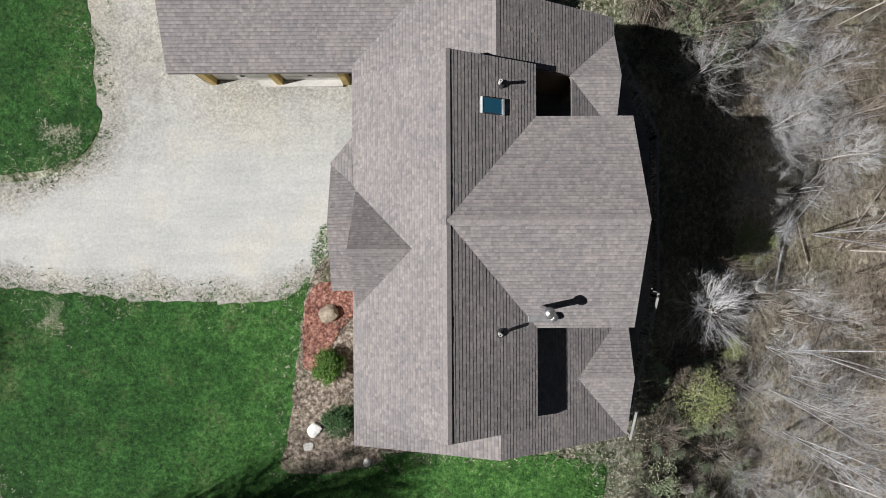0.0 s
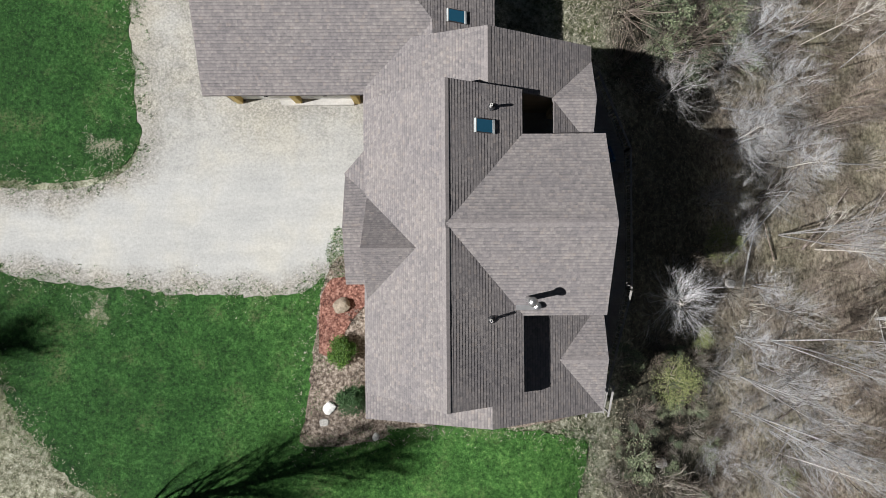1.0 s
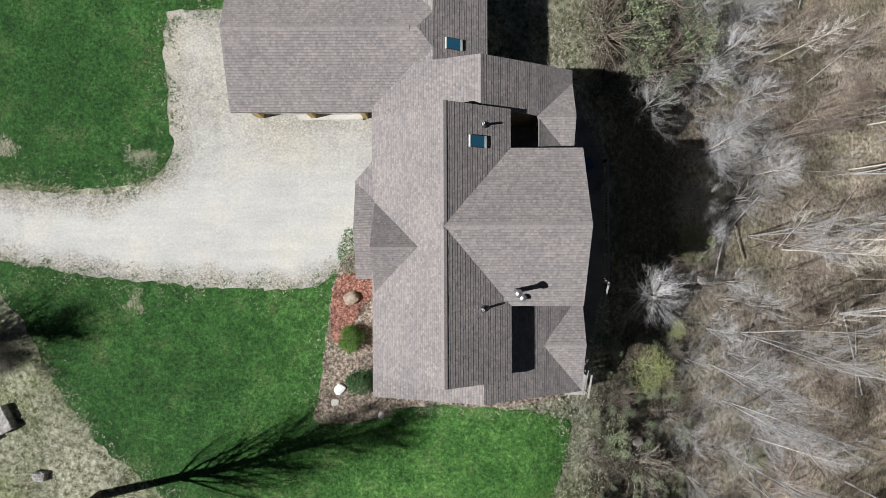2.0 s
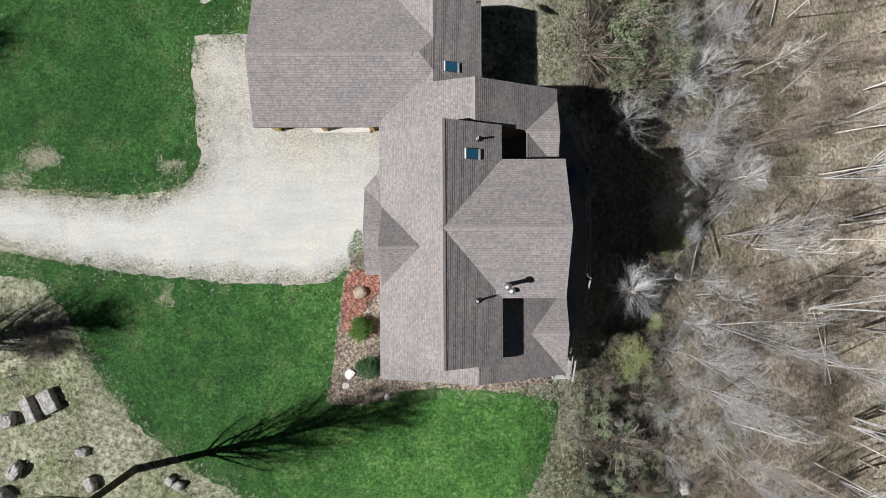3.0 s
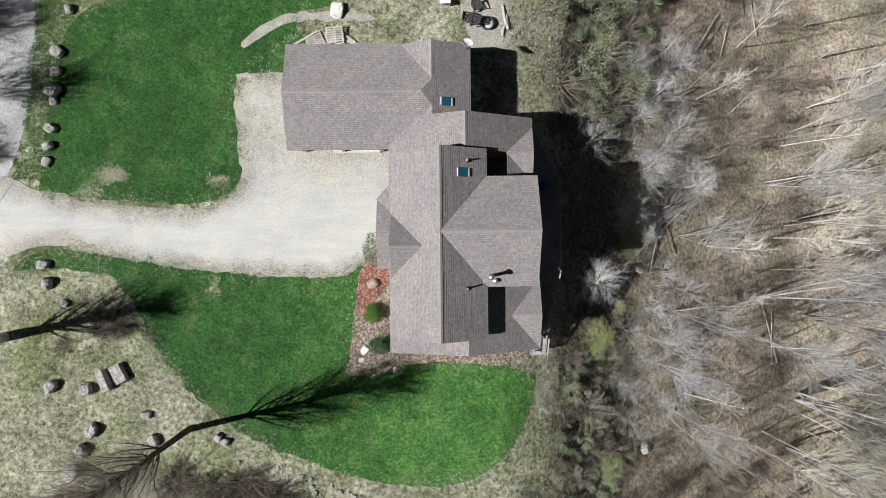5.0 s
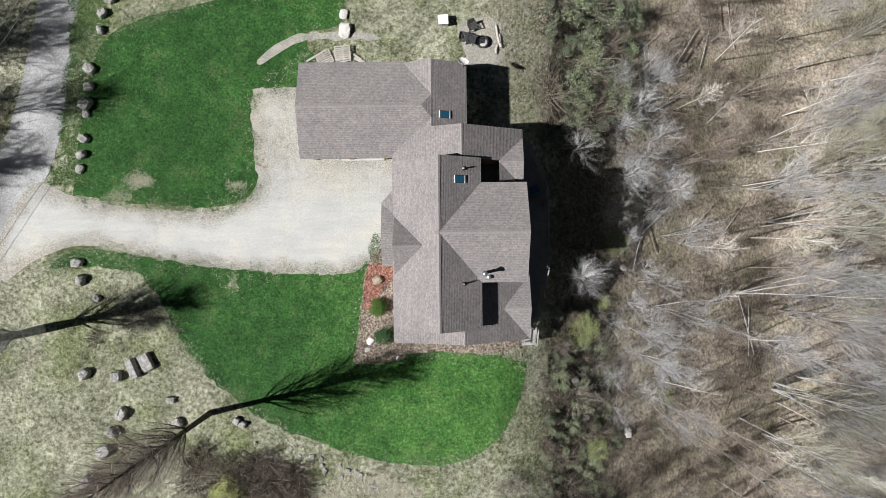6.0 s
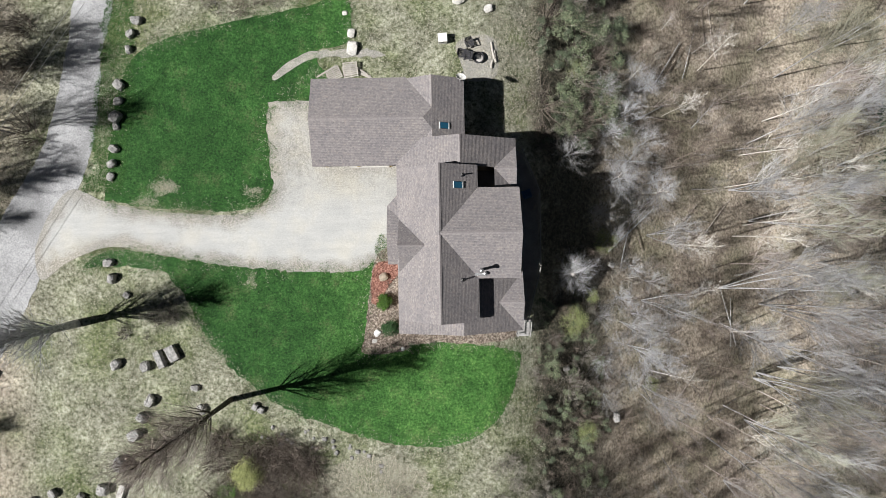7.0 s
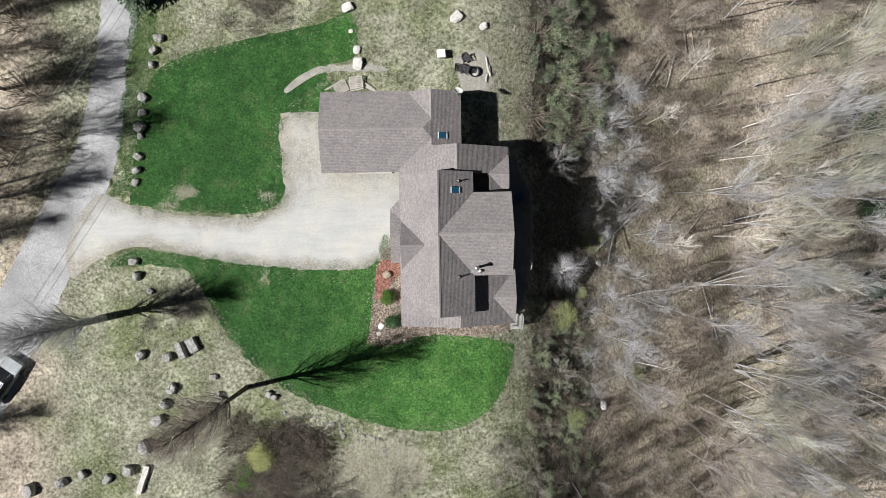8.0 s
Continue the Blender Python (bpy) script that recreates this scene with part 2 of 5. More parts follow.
# ---- mesh helpers ----
def thing(name, label, category, place=(0, 0, 0), turn=0.0, group="", kind=""):
    ob = new(name)
    ob.matrix_basis = pose(*place, 0, 0, turn)
    return tagged(ob, label, category, group, kind)


def part(name, bm, mat, parent=None, label="", smooth=False):
    me = bpy.data.meshes.new(name)
    bm.to_mesh(me)
    bm.free()
    me.materials.append(mat)
    if smooth:
        me.shade_smooth()
    ob = new(name, me)
    ob.parent = parent
    return tagged(ob, label)


def box(bm, x0, y0, z0, x1, y1, z1, bevel=0.0, m=None):
    made = bmesh.ops.create_cube(bm, size=1, matrix=Matrix.Translation(((x0 + x1) / 2, (y0 + y1) / 2, (z0 + z1) / 2)) @ Matrix.Diagonal((abs(x1 - x0), abs(y1 - y0), abs(z1 - z0), 1)))
    vs = made["verts"]
    if bevel:
        es = list({e for v in vs for e in v.link_edges})
        r = bmesh.ops.bevel(bm, geom=es, offset=bevel, segments=1, affect="EDGES", profile=0.5)
        vs = r["verts"] if r["verts"] else vs
    if m is not None:
        bmesh.ops.transform(bm, matrix=m, verts=list({v for v in bm.verts if v.is_valid and v in set(vs)}))
    return bm


def boxes(*args, bevel=0.0):
    bm = bmesh.new()
    for a in args:
        box(bm, *a, bevel=bevel)
    return bm


def beam(bm, a, b, w, h):
    """A squared timber from a to b."""
    a, b = Vector(a), Vector(b)
    m = Matrix.Translation((a + b) / 2) @ (b - a).to_track_quat("X", "Z").to_matrix().to_4x4() @ Matrix.Diagonal(((b - a).length, w, h, 1))
    bmesh.ops.create_cube(bm, size=1, matrix=m)
    return bm


def tube(verts, faces, pts, radii, sides=5):
    """Adds a tapered tube along pts to the lists."""
    base = len(verts)
    for i, (p, r) in enumerate(zip(pts, radii)):
        d = (pts[min(i + 1, len(pts) - 1)] - pts[max(i - 1, 0)]).normalized()
        u = d.orthogonal().normalized()
        w = d.cross(u)
        for k in range(sides):
            a = 2 * math.pi * k / sides
            verts.append(p + (u * math.cos(a) + w * math.sin(a)) * r)
    for i in range(len(pts) - 1):
        for k in range(sides):
            a, b = base + i * sides + k, base + i * sides + (k + 1) % sides
            faces.append((a, b, b + sides, a + sides))


def mesh_of(name, verts, faces, mat, smooth=False):
    me = bpy.data.meshes.new(name)
    me.from_pydata([tuple(v) for v in verts], [], faces)
    me.materials.append(mat)
    if smooth:
        me.shade_smooth()
    return me


def holds(name, me, parent=None, label=""):
    ob = new(name, me)
    ob.parent = parent
    return tagged(ob, label)


# ---- ground ----
PROFILE_X = (-400, -60, -24, -6, 3, 6, 9, 14, 18, 24, 35, 60, 400)
PROFILE_Z = (3.0, 1.2, 0.4, 0.0, -0.7, -1.3, -3.2, -6.3, -9.0, -12.5, -18.5, -26.0, -40.0)


def ground_z(x, y):
    """Height of the land: a level plateau that drops into a wooded ravine east of the house."""
    z = sum(float(np.interp(x + d, PROFILE_X, PROFILE_Z)) for d in (-1.5, -0.5, 0.5, 1.5)) / 4
    rough = min(1.0, max(0.0, (x - 7.0) / 8.0))
    return z + rough * 0.8 * noise.noise((x * 0.13, y * 0.13, 3.0)) + 0.05 * noise.noise((x * 0.4, y * 0.4, 0.0))


def ground_sheet():
    xs = np.concatenate([np.linspace(-400, -50, 12), np.arange(-48, 62, 0.75), np.linspace(63, 400, 14)])
    ys = np.concatenate([np.linspace(-400, -42, 12), np.arange(-40, 41, 0.75), np.linspace(42, 400, 12)])
    verts = [(x, y, ground_z(x, y)) for y in ys for x in xs]
    w = len(xs)
    faces = [(j * w + i, j * w + i + 1, (j + 1) * w + i + 1, (j + 1) * w + i) for j in range(len(ys) - 1) for i in range(w - 1)]
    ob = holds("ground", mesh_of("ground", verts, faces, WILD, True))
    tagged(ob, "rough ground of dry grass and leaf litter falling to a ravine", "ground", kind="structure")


def smooth_loop(pts, step=0.5, ragged=0.12):
    """A closed outline through the control points, with a slightly ragged edge."""
    n, out = len(pts), []
    p = [Vector(q) for q in pts]
    for i in range(n):
        a, b, c, d = p[i - 1], p[i], p[(i + 1) % n], p[(i + 2) % n]
        k = max(2, int((c - b).length / step))
        for j in range(k):
            t = j / k
            q = 0.5 * ((2 * b) + (c - a) * t + (2 * a - 5 * b + 4 * c - d) * t * t + (3 * b - a - 3 * c + d) * t ** 3)
            s = noise.noise((q.x * 1.1, q.y * 1.1, 7.0)) * ragged + noise.noise((q.x * 3.7, q.y * 3.7, 2.0)) * ragged * 0.8
            out.append(Vector((q.x + s, q.y + s * 0.8)))
    return out


def inside(x, y, loop):
    hit = False
    for i in range(len(loop)):
        a, b = loop[i - 1], loop[i]
        if (a.y > y) != (b.y > y) and x < (b.x - a.x) * (y - a.y) / (b.y - a.y) + a.x:
            hit = not hit
    return hit


LOOPS = {}


def patch(name, pts, mat, lift, label, category, step=1.0, ragged=0.12, inner=0.0):
    """A sheet that lies on the ground inside an outline."""
    from mathutils.geometry import delaunay_2d_cdt
    loop = smooth_loop(pts, 0.3, ragged)
    LOOPS[name] = loop
    n = len(loop)
    vs = list(loop)
    x0, x1 = min(v.x for v in loop), max(v.x for v in loop)
    y0, y1 = min(v.y for v in loop), max(v.y for v in loop)
    for x in np.arange(x0, x1, step):
        for y in np.arange(y0, y1, step):
            if inside(x, y, loop) and min((v - Vector((x, y))).length_squared for v in loop) > (step * 0.45) ** 2:
                vs.append(Vector((x, y)))
    v2, e2, f2, *_ = delaunay_2d_cdt(vs, [(i, (i + 1) % n) for i in range(n)], [], 1, 1e-4)
    faces = [tuple(f) for f in f2]
    count = {}
    for f in faces:
        for i in range(3):
            count.setdefault(frozenset((f[i - 1], f[i])), []).append((f[i - 1], f[i]))
    rim = [e[0] for e in count.values() if len(e) == 1]
    top = [(v.x, v.y, ground_z(v.x, v.y) + lift) for v in v2]
    faces += [(b, a, a + len(top), b + len(top)) for a, b in rim]
    me = mesh_of(name, top + [(x, y, z - lift - 0.1) for x, y, z in top], faces, mat, False)
    if inner:
        at = me.attributes.new("inner", "FLOAT", "POINT")
        for i, v in enumerate(v2):
            d = min((w - v).length for w in loop)
            at.data[i].value = at.data[i + len(v2)].value = min(1.0, d / inner)
    me.flip_normals() if me.polygons[0].normal.z < 0 else None
    return tagged(holds(name, me), label, category, kind="structure")


ground_sheet()
patch("road", [(-41.5, -7.0), (-36.3, 3.3), (-32.6, 9.6), (-30.7, 17.2), (-29.9, 23.2), (-29.0, 40), (-24.6, 40), (-26.6, 22.2), (-27.7, 17.1), (-28.4, 10.5), (-29.9, 5.7), (-31.8, 2.0), (-33.4, -2.1), (-36.5, -8.1), (-42, -18), (-47, -18)],
      ROAD, 0.02, "grey packed gravel lane running past the property", "road", ragged=0.2)
patch("driveway", [(-33.0, -1.6), (-33.3, 1.5), (-30.7, 5.7), (-27.7, 4.8), (-24.2, 4.0), (-17.6, 3.5), (-14.7, 4.2), (-13.9, 5.6), (-14.25, 8.3), (-14.3, 10.6), (-14.25, 12.6), (-13.9, 12.95), (-11.6, 12.95), (-9.3, 12.9), (-9.0, 7.9), (-2.6, 7.6), (-3.1, 0.6), (-4.9, -0.3), (-6.5, -1.3), (-9.1, -1.5), (-16.2, -0.95), (-22.8, 0.2), (-27.3, 1.0), (-30.8, -0.2)],
      DRIVE, 0.045, "pale crushed gravel driveway widening before the garage", "driveway", ragged=0.05, inner=1.9)
patch("lawn_north", [(-27.6, 5.7), (-26.3, 14.1), (-23.9, 17.6), (-16.8, 19.6), (-10.7, 20.8), (-7.9, 21.8), (-7.1, 20.0), (-7.5, 17.7), (-10.1, 17.0), (-9.0, 14.5), (-10.0, 13.0), (-13.6, 12.9), (-14.15, 12.5), (-14.2, 9.8), (-13.9, 5.9), (-15.1, 4.3), (-18.1, 3.8), (-24.2, 4.3), (-27.2, 4.9)],
      LAWN, 0.06, "mown green lawn with a few bare patches", "lawn", ragged=0.2)
patch("lawn_south", [(-29.6, -0.7), (-27.2, 0.75), (-22.8, 0.1), (-16.2, -0.9), (-9.1, -1.4), (-6.4, -1.2), (-5.6, -0.6), (-5.8, -2.6), (-6.1, -5.7), (-6.4, -8.2), (-3.1, -7.7), (1.0, -7.6), (6.4, -8.6), (6.2, -11.3), (4.6, -14.3), (0.9, -16.2), (-4.8, -15.7), (-11.3, -13.5), (-15.4, -11.1), (-19.4, -6.9), (-21.6, -2.6), (-23.6, -1.0), (-27.2, -0.6)],
      LAWN, 0.06, "lush mown green lawn curving round the house", "lawn", ragged=0.2)
patch("mulch_bed", [(-5.5, -0.6), (-4.4, 0.6), (-2.9, 0.0), (-2.9, -6.6), (-2.9, -8.0), (-6.5, -8.25), (-6.4, -6.7), (-6.0, -3.6)],
      MULCH, 0.075, "planting bed of brown bark mulch beside the house", "planting bed", step=0.5)
patch("red_mulch_bed", [(-5.6, -1.3), (-4.9, -0.6), (-3.2, -0.9), (-3.2, -1.3), (-4.4, -2.7), (-5.0, -4.0), (-5.75, -4.0)],
      RED_MULCH, 0.12, "bed of red dyed mulch by the porch", "planting bed", step=0.5)
patch("gravel_path", [(-13.4, 14.7), (-11.5, 15.9), (-9.6, 16.5), (-4.8, 16.5), (-4.8, 17.0), (-9.7, 17.1), (-12.0, 16.4), (-13.6, 15.1)],
      DRIVE, 0.075, "narrow pale gravel path behind the garage", "path", step=0.5, ragged=0.28)
patch("fire_pit_gravel", [(1.6, 17.6), (3.2, 18.4), (5.0, 18.2), (5.2, 15.9), (4.6, 14.7), (2.6, 14.6), (2.2, 15.8)],
      DRIVE, 0.05, "patch of gravel round a fire pit", "path", step=0.5)

patch("south_border", [(-2.7, -6.3), (5.9, -6.3), (6.3, -7.3), (2.3, -7.7), (-0.5, -7.4), (-2.6, -7.5)],
      MULCH, 0.1, "strip of brown mulch along the house wall", "planting bed", step=0.5)

# ---- house ----
house = thing("house", "large house with brown-grey shingled gable roofs and tan walls", "house")
SINGLE_LEFT = [300]
SINGLE_MESH = {}


def clip(poly, a, b):
    """Keeps the part of a flat polygon to the left of the line from a to b."""
    out = []
    side = lambda p: (b[0] - a[0]) * (p[1] - a[1]) - (b[1] - a[1]) * (p[0] - a[0])
    for i in range(len(poly)):
        p, q = poly[i - 1], poly[i]
        s, t = side(p), side(q)
        if s >= 0:
            out.append(p)
        if s * t < 0:
            k = s / (s - t)
            out.append((p[0] + k * (q[0] - p[0]), p[1] + k * (q[1] - p[1])))
    return out


def roof_plane(corners, name="roof_slope", singles=False, label=""):
    """One slope of the roof: a boarded slab with overlapping shingle tabs in courses; corners run anticlockwise seen from above."""
    c = [Vector(p) for p in corners]
    n = sum(((c[i] - c[0]).cross(c[i + 1] - c[0]) for i in range(1, len(c) - 1)), Vector()).normalized()
    if n.z < 0:
        c.reverse()
        n = -n
    u = Vector((0, 0, 1)).cross(n).normalized()
    v = n.cross(u)
    o = min(c, key=lambda p: p.dot(v))
    flat = [((p - o).dot(u), (p - o).dot(v)) for p in c]
    k = len(c)
    verts = [p for p in c] + [p - Vector((0, 0, 0.2)) for p in c]
    faces = [tuple(range(k)), tuple(range(2 * k - 1, k - 1, -1))] + [(i, k + i, k + (i + 1) % k, (i + 1) % k) for i in range(k)]
    slab = holds(name, mesh_of(name, verts, faces, SHINGLE_JOINED), house, label)
    u0, u1 = min(f[0] for f in flat), max(f[0] for f in flat)
    v1 = max(f[1] for f in flat)
    step, tab = 0.130, 0.14
    tv, tf, tc = [], [], []
    row = 0
    while row * step < v1:
        lo, hi = row * step - 0.02, row * step + step + 0.03
        x = u0 - random.uniform(0.05, tab)
        while x < u1:
            w = tab * random.uniform(0.6, 1.35)
            rect = [(x + 0.001, lo), (x + w - 0.001, lo), (x + w - 0.001, hi), (x + 0.001, hi)]
            x += w
            shape = rect
            for i in range(k):
                shape = clip(shape, flat[i - 1], flat[i]) if len(shape) > 2 else []
            if len(shape) < 3:
                continue
            butt = random.uniform(0.016, 0.022)
            whole = len(shape) == 4 and all(abs(s[0] - r[0]) + abs(s[1] - r[1]) < 1e-6 for s, r in zip(sorted(shape), sorted(rect)))
            if singles and whole and SINGLE_LEFT[0] > 0:
                SINGLE_LEFT[0] -= 1
                if "tab" not in SINGLE_MESH:
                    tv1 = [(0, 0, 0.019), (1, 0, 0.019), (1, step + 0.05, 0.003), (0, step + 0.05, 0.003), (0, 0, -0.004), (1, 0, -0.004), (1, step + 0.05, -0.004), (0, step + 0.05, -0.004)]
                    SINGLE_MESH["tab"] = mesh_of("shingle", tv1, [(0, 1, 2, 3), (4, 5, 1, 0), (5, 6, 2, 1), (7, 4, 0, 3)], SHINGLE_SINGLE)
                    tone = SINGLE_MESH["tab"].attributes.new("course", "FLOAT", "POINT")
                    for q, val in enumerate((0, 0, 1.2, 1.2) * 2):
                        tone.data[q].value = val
                s = holds("shingle", SINGLE_MESH["tab"], slab)
                at = o + u * rect[0][0] + v * lo
                s.matrix_basis = Matrix((( u.x, v.x, n.x, at.x), (u.y, v.y, n.y, at.y), (u.z, v.z, n.z, at.z), (0, 0, 0, 1))) @ Matrix.Diagonal((w - 0.002, 1, 1, 1))
                continue
            base = len(tv)
            m = len(shape)
            for s in shape:
                h = butt + (0.003 - butt) * (s[1] - lo) / (hi - lo)
                tv.append(o + u * s[0] + v * s[1] + n * h)
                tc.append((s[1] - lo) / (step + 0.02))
            tf.append(tuple(range(base, base + m)))
            low = [i for i in range(m) if shape[i][1] - lo < 0.02 and shape[(i + 1) % m][1] - lo < 0.02]
            for i in low:
                j = (i + 1) % m
                b2 = len(tv)
                tv.extend([o + u * shape[i][0] + v * shape[i][1] - n * 0.003, o + u * shape[j][0] + v * shape[j][1] - n * 0.003])
                tc.extend([0.0, 0.0])
                tf.append((base + i, b2, b2 + 1, base + j))
        row += 1
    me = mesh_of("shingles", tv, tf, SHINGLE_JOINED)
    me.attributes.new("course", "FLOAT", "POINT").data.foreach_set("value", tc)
    tagged(holds("shingles", me, slab), kind="stuff")
    return slab


RIDGE, EAVE = 7.13, 5.24                                     # upper roofs
WE_X, WE_Z = -3.3, 3.4                                       # west eave
# upper block, ridge north-south
roof_plane([(0, -5.16, RIDGE), (0, 6.73, RIDGE), (WE_X, 6.73, WE_Z), (WE_X, -5.16, WE_Z)])
roof_plane([(0, 1.57, RIDGE), (2.94, 5.02, EAVE), (2.94, 6.73, EAVE), (0, 6.73, RIDGE)])
roof_plane([(0, -5.16, RIDGE), (2.94, -5.16, EAVE), (2.94, -1.88, EAVE), (0, 1.57, RIDGE)])
# east gable
roof_plane([(0, 1.57, RIDGE), (6.12, 1.57, RIDGE), (6.12, 5.02, EAVE), (2.94, 5.02, EAVE)])
roof_plane([(0, 1.57, RIDGE), (2.94, -1.88, EAVE), (6.12, -1.88, EAVE), (6.12, 1.57, RIDGE)], singles=True)
# lower roof, south end
roof_plane([(1.74, -6.22, 5.25), (1.74, -4.6, 5.25), (WE_X, -4.6, WE_Z), (WE_X, -6.22, WE_Z)])
roof_plane([(1.74, -6.22, 5.25), (6.6, -6.22, 2.35), (6.6, -1.5, 2.35), (1.74, -1.5, 5.25)])
roof_plane([(4.6, -3.86, 3.58), (6.58, -3.86, 3.58), (6.6, -1.5, 2.42)])
roof_plane([(4.6, -3.86, 3.58), (6.6, -6.2, 2.36), (6.58, -3.86, 3.58)])
# lower roof, north end
roof_plane([(1.62, 6.2, 5.72), (1.62, 9.03, 5.72), (-1.25, 9.03, 4.367), (WE_X, 7.2, WE_Z), (WE_X, 6.2, WE_Z)])
roof_plane([(1.62, 6.72, 5.72), (6.15, 6.72, 2.65), (6.15, 9.1, 2.65), (1.62, 9.03, 5.72)])
roof_plane([(4.38, 5.25, 3.85), (6.15, 5.25, 2.65), (6.15, 6.72, 2.65), (4.38, 6.72, 3.85)])
roof_plane([(4.32, 6.68, 3.9), (6.1, 6.68, 3.9), (6.16, 8.45, 2.68)])
roof_plane([(4.32, 6.68, 3.9), (5.0, 5.3, 2.95), (6.16, 5.3, 2.95), (6.1, 6.68, 3.9)])
# garage and its link
roof_plane([(-9.97, 7.06, 3.15), (-2.5, 7.06, 3.15), (-0.45, 9.75, 4.28), (-1.15, 10.56, 4.62), (-9.97, 10.56, 4.62)])
roof_plane([(-9.97, 10.56, 4.62), (-1.15, 10.56, 4.62), (-0.45, 11.37, 4.28), (-2.5, 13.98, 3.15), (-9.97, 13.98, 3.15)])
roof_plane([(-0.45, 9.0, 4.28), (2.1, 9.0, 2.85), (2.1, 13.9, 2.85), (-0.45, 13.9, 4.28)])
roof_plane([(-1.15, 10.56, 4.62), (-0.45, 9.75, 4.29), (-0.45, 11.37, 4.29)])
roof_plane([(-0.45, 9.0, 4.28), (-0.45, 13.9, 4.28), (-2.9, 13.9, 2.9), (-2.9, 9.0, 2.9)])
# porch gable on the west front
PORCH_Z = 5.89
roof_plane([(-1.1, 0.72, PORCH_Z), (-3.05, 2.72, 3.63), (-3.18, 2.72, 3.63), (-3.18, 0.72, PORCH_Z)])
roof_plane([(-1.1, 0.72, PORCH_Z), (-3.18, 0.72, PORCH_Z), (-3.18, -1.46, 3.42), (-3.1, -1.46, 3.42)])
roof_plane([(-2.6, 1.55, 4.02), (-3.3, 4.7, 2.72), (-4.12, 3.78, 3.06), (-4.12, 1.55, 4.02)], "porch_front_roof")
roof_plane([(-4.12, 1.55, 4.02), (-4.12, -0.76, 3.06), (-2.6, -0.76, 3.06), (-2.6, 1.55, 4.02)], "porch_front_roof")
roof_plane([(WE_X, 4.7, WE_Z), (-4.16, 3.8, 3.08), (WE_X, 2.8, WE_Z + 0.03)], "porch_front_roof")


def ridge_cap(a, b, left, right, lift=0.022, w=0.13):
    """A ridge cap of folded shingles from a to b; left and right are the falls of the slopes on either hand."""
    a, b = Vector(a), Vector(b)
    d = (b - a).normalized()
    s = d.cross(Vector((0, 0, 1)))
    bm = bmesh.new()
    cut = int((b - a).length / 0.3)
    last = None
    for i in range(cut + 1):
        e = a.lerp(b, i / cut)
        up = lift + random.uniform(0, 0.014)
        row = [bm.verts.new(e + s * k * w + Vector((0, 0, up - w * abs(k) * (left if k < 0 else right) - drop))) for k, drop in ((-1, lift + 0.03), (-1, 0.004), (0, 0), (1, 0.004), (1, lift + 0.03))]
        if last:
            for k in range(4):
                bm.faces.new((last[k], row[k], row[k + 1], last[k + 1]))
        else:
            bm.faces.new(row[::-1])
        last = row
    bm.faces.new(last)
    bmesh.ops.recalc_face_normals(bm, faces=bm.faces)
    part("ridge_cap", bm, SHINGLE_JOINED, house)


WEST, EAST, GABLE = 1.0, 0.46, 0.5                          # falls of the caps, a little less than the slopes
for a, b, fl, fr in (((0, -5.16, RIDGE), (0, 1.42, RIDGE), WEST, EAST), ((0, 1.72, RIDGE), (0, 6.73, RIDGE), WEST, EAST), ((0.1, 1.57, RIDGE), (6.12, 1.57, RIDGE), GABLE, GABLE),
                     ((-9.97, 10.56, 4.62), (-1.5, 10.56, 4.62), 0.43, 0.43), ((-0.45, 11.6, 4.28), (-0.45, 13.9, 4.28), 0.57, 0.57), ((1.62, 6.9, 5.72), (1.62, 9.03, 5.72), 0.47, 0.68),
                     ((-3.18, 0.72, PORCH_Z), (-1.3, 0.72, PORCH_Z), 1.13, 1.13), ((4.7, -3.86, 3.58), (6.58, -3.86, 3.58), 0.5, 0.5)):
    ridge_cap(a, b, fl, fr)


# walls under the roofs, each a solid body with its openings
def gable_wall(name, x0, y0, x1, y1, z0, eave, ridge_at, along):
    """A walled block, with gable ends, that stops just under its roof."""
    bm = bmesh.new()
    if along == "x":
        prof = [(y0, z0), (y1, z0), (y1, eave), (ridge_at[0], ridge_at[1]), (y0, eave)]
        ends = [[bm.verts.new((x, p, q)) for p, q in prof] for x in (x0, x1)]
    else:
        prof = [(x0, z0), (x1, z0), (x1, eave), (ridge_at[0], ridge_at[1]), (x0, eave)]
        ends = [[bm.verts.new((p, y, q)) for p, q in prof] for y in (y0, y1)]
    bm.faces.new(ends[0])
    bm.faces.new(ends[1][::-1])
    for i in range(5):
        j = (i + 1) % 5
        bm.faces.new((ends[0][i], ends[1][i], ends[1][j], ends[0][j]))
    bmesh.ops.recalc_face_normals(bm, faces=bm.faces)
    part(name, bm, SIDING, house)


gable_wall("upper_wall", -2.7, -4.8, 2.6, 6.4, 1.0, 4.0, (0, 6.85), "y")
gable_wall("gable_wall", 0.5, -1.5, 5.75, 4.65, -3.5, 5.15, (1.57, 6.85), "x")
gable_wall("lower_wall", -2.9, -5.9, 6.1, 4.6, -3.5, 2.3, (1.6, 4.9), "y")
gable_wall("lower_wall", -2.9, 6.8, 5.7, 8.7, -3.5, 2.4, (1.6, 5.2), "y")
part("entry_wall", boxes((4.6, 6.5, 0.4, 5.7, 6.8, 3.0)), SIDING, house)
part("entry_post", boxes((5.8, 5.4, -3.0, 5.95, 5.55, 2.8), bevel=0.01), PALEWOOD, house)
part("entry_floor", boxes((2.5, 4.6, -3.5, 6.0, 6.8, 0.4)), DECKWOOD, house)
gable_wall("link_wall", -2.0, 8.4, 1.75, 13.5, -2.5, 2.6, (-0.45, 3.95), "y")
